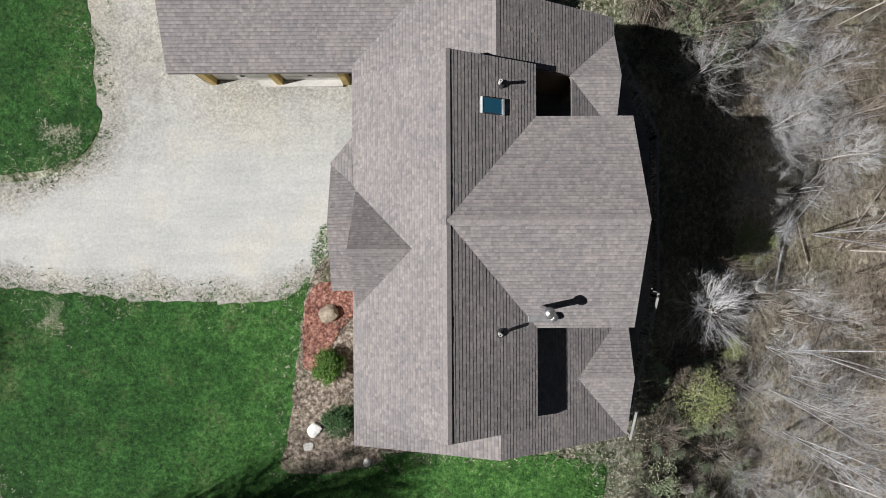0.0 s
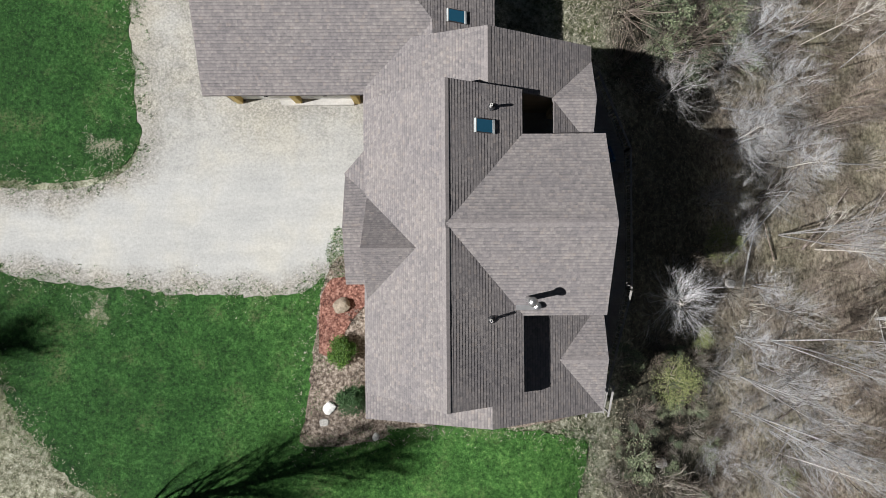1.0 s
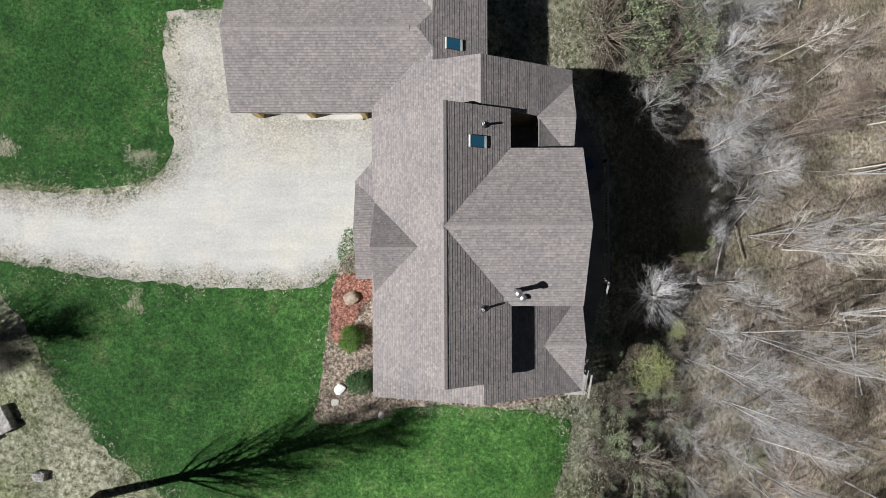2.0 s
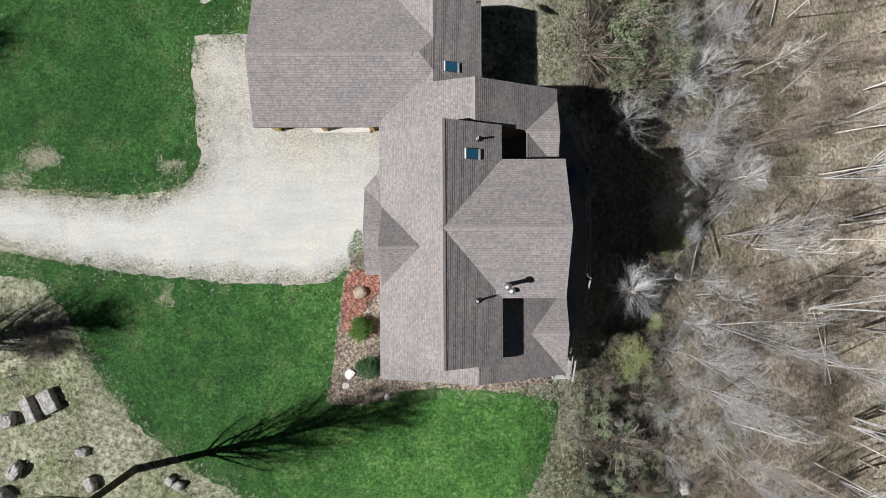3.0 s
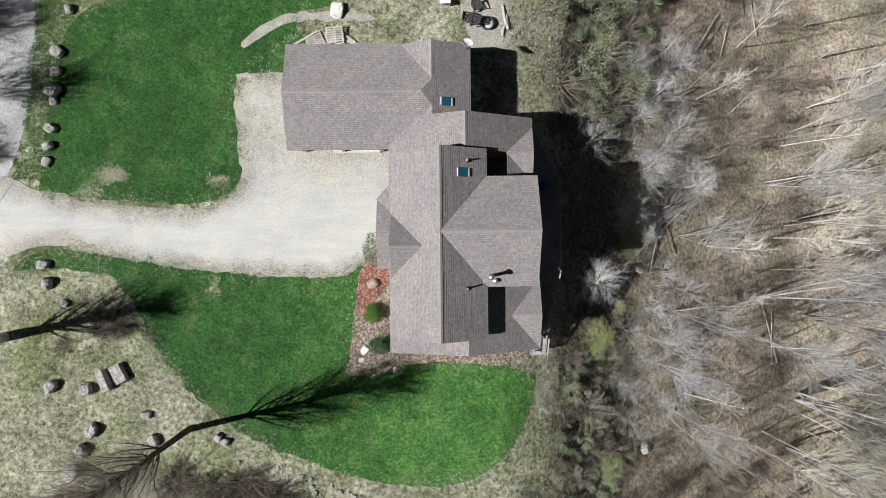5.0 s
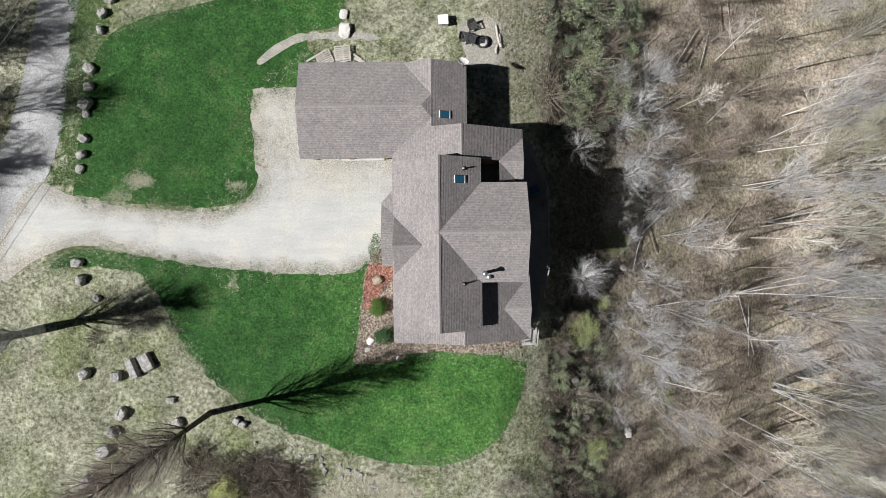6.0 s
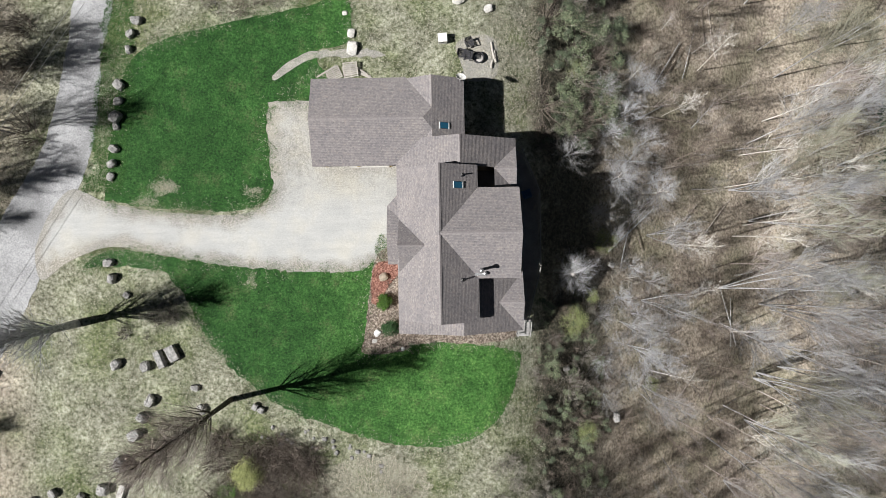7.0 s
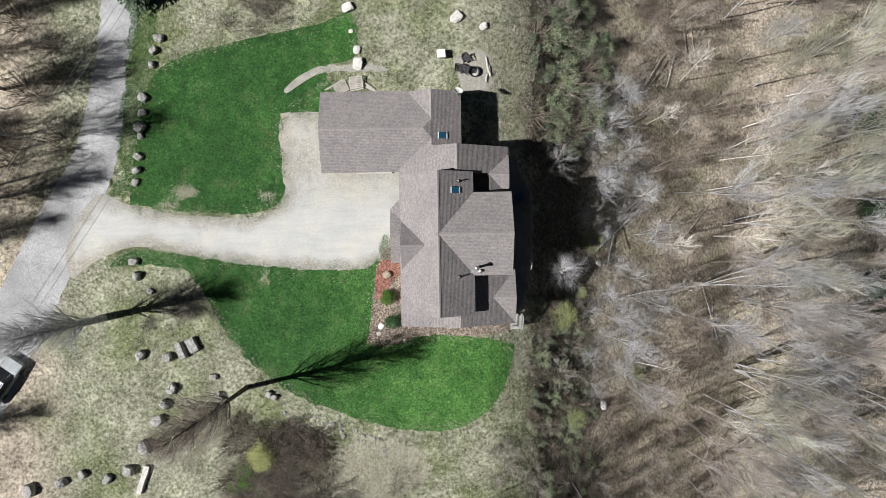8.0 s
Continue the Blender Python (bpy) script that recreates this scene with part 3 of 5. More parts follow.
part("porch_wall", boxes((-3.42, -0.6, -0.3, -2.8, 2.5, 2.9)), SIDING, house)
gable_wall("porch_gable", -3.02, -1.2, -2.4, 2.6, 2.5, 3.45, (0.72, 5.62), "x")
for y in (-0.6, 1.2, 3.5):
    part("porch_post", boxes((-4.1, y - 0.08, -0.2, -3.94, y + 0.08, 3.0), bevel=0.01), PALEWOOD, house)
part("porch_floor", boxes((-4.3, -0.8, -0.35, -3.3, 3.8, 0.12), bevel=0.015), CONCRETE, house)

# garage: back and side walls, piers between two door openings, doors set back
garage = [(-9.6, 13.3, -0.3, -2.0, 13.6, 3.0), (-9.6, 7.45, -0.3, -9.35, 13.3, 3.0), (-9.35, 7.45, 2.35, -3.8, 7.7, 3.05)]
for g in garage:
    part("garage_wall", boxes(g), SIDING, house)
for x in (-9.28, -6.64, -3.98):
    part("garage_pier", boxes((x - 0.13, 7.36, -0.3, x + 0.13, 7.7, 2.9), bevel=0.012), PINE, house)
for x in (-7.96, -5.31):
    door = part("garage_door", boxes(*[(x - 1.15, 7.56, 0.03 + k * 0.56, x + 1.15, 7.6, 0.03 + k * 0.56 + 0.545) for k in range(4)], bevel=0.012), WHITE, house, "white sectional garage door")
    part("door_handle", boxes((x - 0.09, 7.52, 0.75, x + 0.09, 7.555, 0.79), bevel=0.006), DARKMETAL, door)
part("garage_apron", boxes((-9.1, 7.28, -0.3, -4.1, 7.56, 0.08), bevel=0.02), CONCRETE, house)


# ---- trees ----
def grow(seed, height, spread, limbs, twigs, lean=0.1, trunk_r=0.16, first=0.35, fork=False, wander=0.05, fine=0.012, rise=1.0, limb_r=0.26, splay=0.7):
    """Verts and faces of a bare tree: (trunk, limbs, twigs)."""
    r = random.Random(seed)
    out = [([], []), ([], []), ([], [])]

    def rod(kind, p, d, length, r0, bits, wander, lift, sides):
        pts, q, e = [p.copy()], p.copy(), d.normalized()
        for i in range(bits):
            e = (e + Vector((r.uniform(-1, 1), r.uniform(-1, 1), r.uniform(-1, 1))) * wander + Vector((0, 0, lift))).normalized()
            q = q + e * (length / bits)
            pts.append(q.copy())
        tube(*out[kind], pts, [r0 * (1 - 0.82 * i / bits) for i in range(bits + 1)], sides)
        return pts

    stems = [Vector((r.uniform(-lean, lean), r.uniform(-lean, lean), 1))]
    if fork:
        stems = [Vector((r.uniform(-0.14, 0.14), r.uniform(-0.14, 0.14), 1)) for _ in range(3)]
    for stem in stems:
        tall = height * r.uniform(0.8, 1.0)
        spine = rod(0, Vector((0, 0, -0.4)), stem, tall, trunk_r, 9, wander, 0.02, 6)
        for i in range(limbs // len(stems)):
            f = first + (1 - first) * (i + r.random()) / (limbs / len(stems)) * 0.97
            k = min(int(f * 9), 8)
            p = spine[k].lerp(spine[k + 1], f * 9 - k)
            a = r.uniform(0, 2 * math.pi)
            d = Vector((math.cos(a), math.sin(a), rise * r.uniform(0.8, 1.7)))
            ln = spread * (1.15 - 0.75 * (f - first) / (1 - first)) * r.uniform(0.6, 1.1)
            limb = rod(1, p, d, ln, max(fine * 1.4, trunk_r * limb_r * (1.25 - f)), 5, 0.12, 0.06, 3)
            for j in range(twigs):
                m = r.randint(1, 4)
                b = limb[m].lerp(limb[m + 1], r.random())
                t = (limb[m + 1] - limb[m]).normalized() + Vector((r.uniform(-1, 1), r.uniform(-1, 1), r.uniform(-0.2, 0.9))) * splay
                tw = rod(2, b, t, ln * r.uniform(0.3, 0.75), fine, 1, 0.2, 0.1, 3)
                rod(2, tw[0].lerp(tw[1], r.random()), t + Vector((r.uniform(-1, 1), r.uniform(-1, 1), r.uniform(-0.2, 0.8))) * splay, ln * r.uniform(0.18, 0.36), fine * 0.75, 1, 0.2, 0.05, 3)
    return out


def bare_tree(name, mats, seed, label, group, **kw):
    root = thing(name, label, "tree", group=group)
    (tv, tf), (lv, lf), (wv, wf) = grow(seed, **kw)
    holds("trunk", mesh_of("trunk", tv, tf, mats[0], True), root)
    k = len(lv)
    me = mesh_of("crown", lv + wv, lf + [tuple(i + k for i in q) for q in wf], mats[0])
    me.materials.append(mats[1])
    for i in range(len(lf), len(me.polygons)):
        me.polygons[i].material_index = 1
    tagged(holds("crown", me, root, "crown of bare limbs and fine twigs"), kind="stuff")
    return root


def leaf_cloud(seed, n, rx, rz, size, flat=0.4):
    """Many small leaf quads, clumped, in a lumpy rounded shape."""
    r = random.Random(seed)
    clumps = []
    for _ in range(max(6, n // 60)):
        a, h = r.uniform(0, 2 * math.pi), r.uniform(0.1, 1)
        d = math.sqrt(r.random()) * rx * math.sqrt(max(0.05, 1 - (h * 2 - 1) ** 2 * 0.8))
        clumps.append(Vector((math.cos(a) * d, math.sin(a) * d, h * rz)))
    v, f = [], []
    for _ in range(n):
        c = r.choice(clumps)
        p = c + Vector((r.gauss(0, 1), r.gauss(0, 1), r.gauss(0, 0.8))) * rx * 0.16
        if p.z < 0.03:
            p.z = 0.03 + r.random() * 0.1
        a, t = r.uniform(0, 2 * math.pi), r.uniform(-1.0, 1.0)
        e = Vector((math.cos(a), math.sin(a), t * flat)) * size * r.uniform(0.6, 1.3)
        g = Vector((-math.sin(a), math.cos(a), r.uniform(-0.6, 0.6))) * size * 0.45
        b = len(v)
        v.extend([p - e, p + g, p + e, p - g])
        f.append((b, b + 1, b + 2, b + 3))
    return v, f


def shrub(name, leaf, seed, label, category, group, n, rx, rz, size, stems=9, stem_mat=None):
    root = thing(name, label, category, group=group)
    r = random.Random(seed)
    v, f = [], []
    for _ in range(stems):
        a = r.uniform(0, 2 * math.pi)
        d = Vector((math.cos(a) * rx * 0.7, math.sin(a) * rx * 0.7, rz * r.uniform(0.6, 1.0))) * r.uniform(0.5, 1.0)
        mid = d * 0.5 + Vector((r.uniform(-1, 1), r.uniform(-1, 1), 0.5)) * rx * 0.1
        tube(v, f, [Vector((0, 0, -0.1)), mid, d], [0.03, 0.02, 0.008], 4)
    holds("crown", mesh_of("crown", v, f, stem_mat or BARK_BROWN), root)
    tagged(holds("foliage", mesh_of("foliage", *leaf_cloud(seed, n, rx, rz, size), leaf), root), kind="stuff")
    return root


def brush(name, seed, label, group, n, rx, rz, mat):
    """A thicket of bare upright stems and fine twigs."""
    r = random.Random(seed)
    root = thing(name, label, "bush", group=group)
    v, f = [], []
    for _ in range(n):
        a, d = r.uniform(0, 2 * math.pi), math.sqrt(r.random()) * rx * 0.55
        p = Vector((math.cos(a) * d, math.sin(a) * d, -0.1))
        e = Vector((math.cos(a) * r.random(), math.sin(a) * r.random(), r.uniform(0.7, 1.4))) + Vector((r.uniform(-.4, .4), r.uniform(-.4, .4), 0))
        ln = rz * r.uniform(0.5, 1.0)
        q = p + e * ln * 0.5
        s = q + (e + Vector((r.uniform(-.5, .5), r.uniform(-.5, .5), -0.1))) * ln * 0.5
        tube(v, f, [p, q, s], [0.022, 0.015, 0.005], 3)
        for _ in range(3):
            b = q.lerp(s, r.random())
            tube(v, f, [b, b + Vector((r.uniform(-1, 1), r.uniform(-1, 1), r.uniform(0, 0.9))) * ln * 0.28], [0.009, 0.004], 3)
    tagged(holds("crown", mesh_of("crown", v, f, mat), root), kind="stuff")
    return root


def stand(ob, x, y, turn=0.0, size=1.0, dz=0.0):
    ob.matrix_basis = pose(x, y, ground_z(x, y) + dz, 0, 0, turn) @ Matrix.Diagonal((size, size, size, 1))
    return ob


def again(ob, x, y, turn, size, tilt=(0, 0)):
    ob.scale = (1, 1, 1)
    c = copy_thing(ob, pose(x, y, ground_z(x, y), tilt[0], tilt[1], turn))
    c.scale = (size, size, size)
    return c


# two tall trees on the west side whose shadows cross the lawn
TALL = dict(height=18.6, spread=5.4, limbs=76, twigs=26, trunk_r=0.24, first=0.26, lean=0.0, wander=0.004, fine=0.0105, rise=1.9, limb_r=0.34)
tree_a = stand(bare_tree("tall_tree", (BARK_DARK, BARK_BROWN), 11, "tall bare leafless tree at the lawn's edge", "tall lane trees", **TALL), -17.6, -11.87)
for x, y, turn, size in ((-40.9, 5.2, 150, 0.68), (-38.6, 15.3, 200, 0.66), (-46.5, -15.8, 30, 0.7), (-41.5, 21.5, 300, 0.7), (-47, 1, 99, 0.8)):
    again(tree_a, x, y, turn, size)

stand(bare_tree("tall_tree", (BARK_GREY, BARK_GREY), 13, "stout bare leafless tree with a grey trunk", "tall lane trees", height=14.5, spread=4.6, limbs=66, twigs=24, trunk_r=0.36, first=0.2, lean=0.0, wander=0.02, fine=0.013, rise=1.7, limb_r=0.3), -30.2, -5.3)

# wooded ravine
KINDS = []
for i, (mats, h, sp, lb, tw, tr, fork) in enumerate((
        ((BARK_GREY, BARK_GREY), 21, 5.2, 36, 15, 0.08, False), ((BARK_GREY, BARK_GREY), 23, 5.6, 40, 15, 0.09, True), ((BARK_GREY, BARK_BROWN), 20, 5.4, 38, 15, 0.08, False),
        ((BARK_BROWN, BARK_BROWN), 18, 5.0, 36, 15, 0.075, False), ((BARK_GREY, BARK_OLIVE), 21, 5.0, 36, 15, 0.085, True), ((BARK_GREY, BARK_GREY), 19, 5.2, 38, 15, 0.075, True),
        ((BARK_GREY, BARK_OLIVE), 22, 5.4, 38, 15, 0.085, False))):
    KINDS.append(stand(bare_tree("bare_tree", mats, 40 + i, "tall slender leafless tree on the wooded slope", "ravine trees", height=h, spread=sp, limbs=lb, twigs=tw, trunk_r=tr, first=0.38, fork=fork, wander=0.02, lean=0.05, fine=0.0115, rise=2.0, splay=0.5),
                       32 + i * 2.3, -22 + i * 7.5))
SAPS = []
for i, mats in enumerate(((BARK_UMBER, BARK_UMBER), (BARK_BROWN, BARK_UMBER), (BARK_GREY, BARK_BROWN))):
    SAPS.append(stand(bare_tree("young_tree", mats, 60 + i, "thin young leafless tree on the wooded slope", "young trees", height=8 + i, spread=2.6, limbs=24, twigs=14, trunk_r=0.045, first=0.25, fork=i == 1, wander=0.03, fine=0.006, rise=1.6, splay=0.5),
                      24 + i, 9 - i * 8))
rt = random.Random(5)
spots = []


def sow(n, near, kinds, x0, x1, y0, y1, s0, s1, ok, tilt):
    """Strews trees at random over a stretch, no two nearer than a given distance."""
    tries = left = 0
    while left < n and tries < 4000:
        tries += 1
        x, y = rt.uniform(x0, x1), rt.uniform(y0, y1)
        if not ok(x, y) or min([(x - a) ** 2 + (y - b) ** 2 for a, b in spots] + [999]) < near ** 2:
            continue
        spots.append((x, y))
        left += 1
        again(rt.choice(kinds), x, y, rt.uniform(0, 360), rt.uniform(s0, s1), (rt.uniform(-4, 4), rt.uniform(-2, 6) * tilt))


# the tall stand begins below an open strip of leaf litter
wood_edge = lambda y: (31.0 if y > -3 else 27.0) + 2.5 * noise.noise((y * 0.25, 1.0, 0.0))
sow(96, 2.3, KINDS, 26, 58, -33, 33, 0.8, 1.08, lambda x, y: x > wood_edge(y), 1)
sow(34, 1.6, SAPS + SAPS + KINDS[2:4], 1, 27, -31, -20, 0.5, 0.8, lambda x, y: y < -20.5 - max(0, 12 - x) * 0.15, 0.5)
sow(78, 1.1, SAPS, 18.5, 33, -24, 32, 0.4, 0.95, lambda x, y: noise.noise((x * 0.16, y * 0.16, 9.0)) > -0.22 or y > 14, 1)
# pale birches that stand out along the wood's edge
BIRCH = stand(bare_tree("birch_tree", (BARK_BIRCH, BARK_BIRCH), 66, "white-barked leafless birch on the slope", "birches", height=15, spread=2.4, limbs=22, twigs=12, trunk_r=0.065, first=0.4, wander=0.04, fine=0.008), 23.6, 0.5)
for x, y, turn, size, ty in ((23.2, 0.7, 120, 0.62, 24), (20.6, -12.0, 20, 0.6, 22), (20.4, -11.6, 200, 0.5, 34), (30.5, 6.5, 60, 1.0, 8), (31.5, 1.2, 300, 1.15, 5), (32.5, 10, 10, 1.1, 6), (25.5, -5, 80, 0.6, 16), (33, 2.4, 0, 1.2, 5),
                             (36, 14, 140, 1.2, 5), (38, 7, 220, 1.3, 4), (40, -3, 30, 1.3, 5), (31, -9, 170, 1.1, 7), (35, -16, 250, 1.1, 6), (45, -12, 60, 1.3, 4), (22.5, 13.4, 30, 0.7, 8), (27, 18.5, 100, 0.9, 7), (42, 18, 10, 1.2, 5), (29, -18, 320, 1.0, 8)):
    again(BIRCH, x, y, turn, size, (rt.uniform(-6, 6), ty))
# woods beyond the lane
for _ in range(66):
    x, y = rt.uniform(-54, -33.0), rt.uniform(2, 35)
    if x < -34.0 - max(0, (12 - y)) * 0.5:
        again(rt.choice(KINDS[1:4] + SAPS), x, y, rt.uniform(0, 360), rt.uniform(0.55, 0.95))


# ---- scrub and saplings between house and woods ----
PALE = stand(bare_tree("pale_sapling", (BARK_BIRCH, BARK_GREY), 71, "pale twiggy bare sapling with a rounded crown", "saplings", height=5.4, spread=2.4, limbs=46, twigs=22, trunk_r=0.05, first=0.15, fine=0.0045, rise=0.3, splay=0.8, limb_r=0.13), 11.6, -2.1)
GREYS = stand(bare_tree("grey_sapling", (BARK_GREY, BARK_GREY), 72, "grey twiggy bare sapling on the slope", "saplings", height=4.6, spread=2.1, limbs=36, twigs=18, trunk_r=0.035, first=0.12, fork=True, fine=0.004, rise=0.4, splay=0.95, limb_r=0.2), 11.2, 8.5)
for x, y, s in ((16.4, 6.4, 1.1), (17.6, 8.0, 1.0), (15.6, 10.8, 0.9), (18.5, 3.6, 1.0), (17.2, 12.6, 1.1), (19.5, 10.2, 1.0), (14.8, 3.4, 0.8), (16.2, 1.6, 0.7), (18.0, -7.4, 0.8), (19.3, 15.5, 1.1), (15.2, 15.0, 0.9), (20.5, 6.5, 0.9)):
    again(GREYS, x, y, rt.uniform(0, 360), s)
for x, y, s in ((18.5, 16.5, 0.8), (16.6, 6.8, 0.9), (21.2, 5.6, 1.0), (14.6, 3.0, 0.6)):
    again(PALE, x, y, rt.uniform(0, 360), s)

DARKTWIG = leafy("dark_twig", (0.06, 0.048, 0.04), (0.30, 0.255, 0.215))
DARKBRUSH = stand(brush("dark_thicket", 87, "dense thicket of dark brown brush", "brush", 90, 1.6, 1.9, DARKTWIG), -14.6, -19.2)
BRUSH = [stand(brush("brush", 81, "thicket of bare grey-brown brush", "brush", 85, 1.5, 1.5, TWIG), 11.4, -12.0),
         stand(brush("brush", 82, "thicket of bare grey-brown brush", "brush", 70, 1.2, 1.1, TWIG), 12.6, 13.0)]
SCRUB = [stand(shrub("scrub_bush", LEAF_OLIVE, 83, "low olive-green scrub bush", "bush", "scrub", 900, 1.1, 1.0, 0.055, stem_mat=TWIG), 9.6, -10.0),
         stand(shrub("scrub_bush", LEAF_DEEP, 84, "low olive-green scrub bush", "bush", "scrub", 700, 0.8, 1.3, 0.05, stem_mat=TWIG), 9.0, 18.0)]
LIME = stand(shrub("lime_bush", LEAF_LIME, 85, "bush in fresh yellow-green spring leaf", "bush", "spring bushes", 2600, 1.35, 1.5, 0.045), 11.9, -6.2)
for x, y, s in ((15.2, 0.9, 0.85), (13.9, -4.2, 0.5), (13.0, -16.6, 0.75), (20.5, -13.2, 0.6), (12.5, 16.5, 0.7)):
    again(LIME, x, y, rt.uniform(0, 360), s)

EVER = stand(shrub("evergreen_bush", LEAF_BOX, 86, "small bright green conifer bush", "bush", "conifers", 900, 0.9, 1.4, 0.05), -18.2, -20.4)


def scatter(kinds, n, x0, x1, y0, y1, s0, s1, keep=lambda x, y: True):
    k = 0
    while k < n:
        x, y = rt.uniform(x0, x1), rt.uniform(y0, y1)
        if keep(x, y):
            again(rt.choice(kinds), x, y, rt.uniform(0, 360), rt.uniform(s0, s1))
        k += 1


scatter([DARKBRUSH] * 4 + BRUSH + [SCRUB[0]] * 6 + [SCRUB[1]] * 4, 185, 7.2, 15.5, -26, -8.2, 0.22, 0.62, lambda x, y: x > 7.6 + max(0, -y - 12) * 0.12)
scatter([DARKBRUSH] * 2 + BRUSH + [SCRUB[0]] + [SCRUB[1]] * 7, 125, 7.5, 16, 9.5, 30, 0.5, 1.2, lambda x, y: x > 8.6 + (y - 9.5) * 0.06)
scatter([DARKBRUSH] * 2 + BRUSH + SCRUB * 3, 40, 8.4, 14.5, -8.6, -4.2, 0.25, 0.55)
scatter([SCRUB[0]] * 2 + [SCRUB[1]], 22, 11.0, 17.5, 10.5, 21, 0.9, 1.6)
for x, y, s in ((14.6, -6.0, 0.8), (16.6, -4.4, 0.9), (16.4, -8.8, 0.9), (18.4, -6.2, 1.0), (19.4, -10.4, 1.0), (14.6, -10.6, 0.8), (20.0, -3.0, 1.0), (17.6, -12.2, 0.9), (15.2, -13.6, 0.9), (18.2, -1.6, 0.8), (20.6, -7.6, 1.1)):
    again(GREYS, x, y, rt.uniform(0, 360), s)
for x, y, s in ((18.0, -9.2, 0.6), (19.6, -5.0, 0.6), (17.0, -6.8, 0.5), (20.4, 1.4, 0.6), (19.6, -13.4, 0.6)):
    again(KINDS[1], x, y, rt.uniform(0, 360), s)
scatter([DARKBRUSH] + BRUSH, 45, 13, 22, -24, 22, 0.35, 0.9)
scatter([DARKBRUSH] * 2 + BRUSH, 80, 18, 33, -24, 30, 0.3, 0.75)
scatter([DARKBRUSH] * 2 + BRUSH, 50, -20, -7, -27, -15.5, 0.5, 1.0, lambda x, y: y < -17.5 + (x + 5) * -0.18)
scatter(BRUSH, 22, -6, 8, -28, -17.5, 0.35, 0.8)
scatter(BRUSH, 12, -26.5, -20, -6.5, -2.5, 0.3, 0.6)
scatter([DARKBRUSH] * 4 + BRUSH, 60, -48, -33, 8, 30, 0.6, 1.2, lambda x, y: x < -33.5 + (y - 8) * 0.1)
scatter([DARKBRUSH] * 3 + [BRUSH[0]], 70, -19.2, -10.8, -23.5, -13.6, 0.55, 1.0, lambda x, y: y < -14.6 - (x + 18.8) * 0.22)
stand(shrub("golden_bush", LEAF_GOLD, 88, "dense round bush in golden-green spring leaf", "bush", "spring bushes", 6000, 1.25, 2.0, 0.06), -15.9, -17.8)
again(EVER, -17.3, -19.6, 40, 1.2)
FIR = thing("fir_tree", "dark green fir tree beside the lane", "tree", group="fir trees")
fv, ff = [], []
tube(fv, ff, [Vector((0, 0, -0.3)), Vector((0, 0, 4)), Vector((0, 0, 8.5))], [0.2, 0.12, 0.02], 6)
holds("trunk", mesh_of("trunk", fv, ff, BARK_DARK, True), FIR)
nv, nf = [], []
rf = random.Random(9)
for i in range(2600):
    h = rf.random() ** 1.3 * 8.2 + 0.3
    d = (8.7 - h) * 0.28 * math.sqrt(rf.random()) * (0.75 + 0.25 * math.sin(h * 7))
    a = rf.uniform(0, 2 * math.pi)
    p = Vector((math.cos(a) * d, math.sin(a) * d, h - d * 0.25))
    e = Vector((math.cos(a), math.sin(a), -0.2)) * 0.2
    g = Vector((-math.sin(a), math.cos(a), 0.1)) * 0.09
    b = len(nv)
    nv.extend([p - e, p + g, p + e, p - g])
    nf.append((b, b + 1, b + 2, b + 3))
tagged(holds("needles", mesh_of("needles", nv, nf, LEAF_FIR), FIR), kind="stuff")
stand(FIR, -26.4, 23.6, 0, 1.35)
scatter(BRUSH + [DARKBRUSH], 16, -20.5, -12.5, 20.6, 25, 0.5, 0.9)
for x, y, s in ((-27.6, 26.6, 1.2), (-24.2, 26.8, 1.2), (53, 15, 1.1), (54, 9.5, 1.2), (53, 4, 0.9), (54, -5, 1.1), (55, -9.5, 1.0)):
    again(FIR, x, y, rt.uniform(0, 360), s)


# ---- grass, hay and leaf litter ----
def tufts(name, mat, n, area, length, label, ok, flat=0.5, wide=0.012, seed=1):
    r = random.Random(seed)
    v, f = [], []
    for _ in range(n):
        x, y = r.uniform(area[0], area[1]), r.uniform(area[2], area[3])
        if not ok(x, y):
            continue
        z = ground_z(x, y) + 0.05
        for _ in range(2):
            a, ln = r.uniform(0, 2 * math.pi), length * r.uniform(0.5, 1.3)
            d = Vector((math.cos(a), math.sin(a), 0))
            s = Vector((-d.y, d.x, 0)) * wide * r.uniform(0.7, 1.5)
            p = Vector((x + r.uniform(-.1, .1), y + r.uniform(-.1, .1), z))
            b = len(v)
            v.extend([p - s, p + s, p + d * ln * flat + Vector((0, 0, ln * (1 - flat * 0.6)))])
            f.append((b, b + 1, b + 2))
    return tagged(holds(name, mesh_of(name, v, f, mat)), label, "grass", kind="stuff")


HAY = leafy("hay_blade", (0.12, 0.115, 0.08), (0.70, 0.67, 0.55))
BLADE = leafy("grass_blade", (0.008, 0.040, 0.006), (0.075, 0.19, 0.04))
LITTER = leafy("fallen_leaf", (0.10, 0.08, 0.055), (0.36, 0.30, 0.23))
LAWN_S = smooth_loop([(-22.8, 0.1), (-9.1, -1.6), (-6.2, -1.0), (-6.4, -8.2), (1.0, -8.0), (6.2, -8.8), (4.6, -14.3), (-4.8, -15.5), (-15.2, -10.8), (-21.6, -2.3)], 2.0, 0.0)
LAWN_N = smooth_loop([(-27.2, 5.7), (-26, 14), (-23.6, 17.4), (-8.2, 21.4), (-7.4, 17.9), (-14.2, 12.4), (-14, 5.7), (-18, 4.0), (-26.8, 5.0)], 2.0, 0.0)
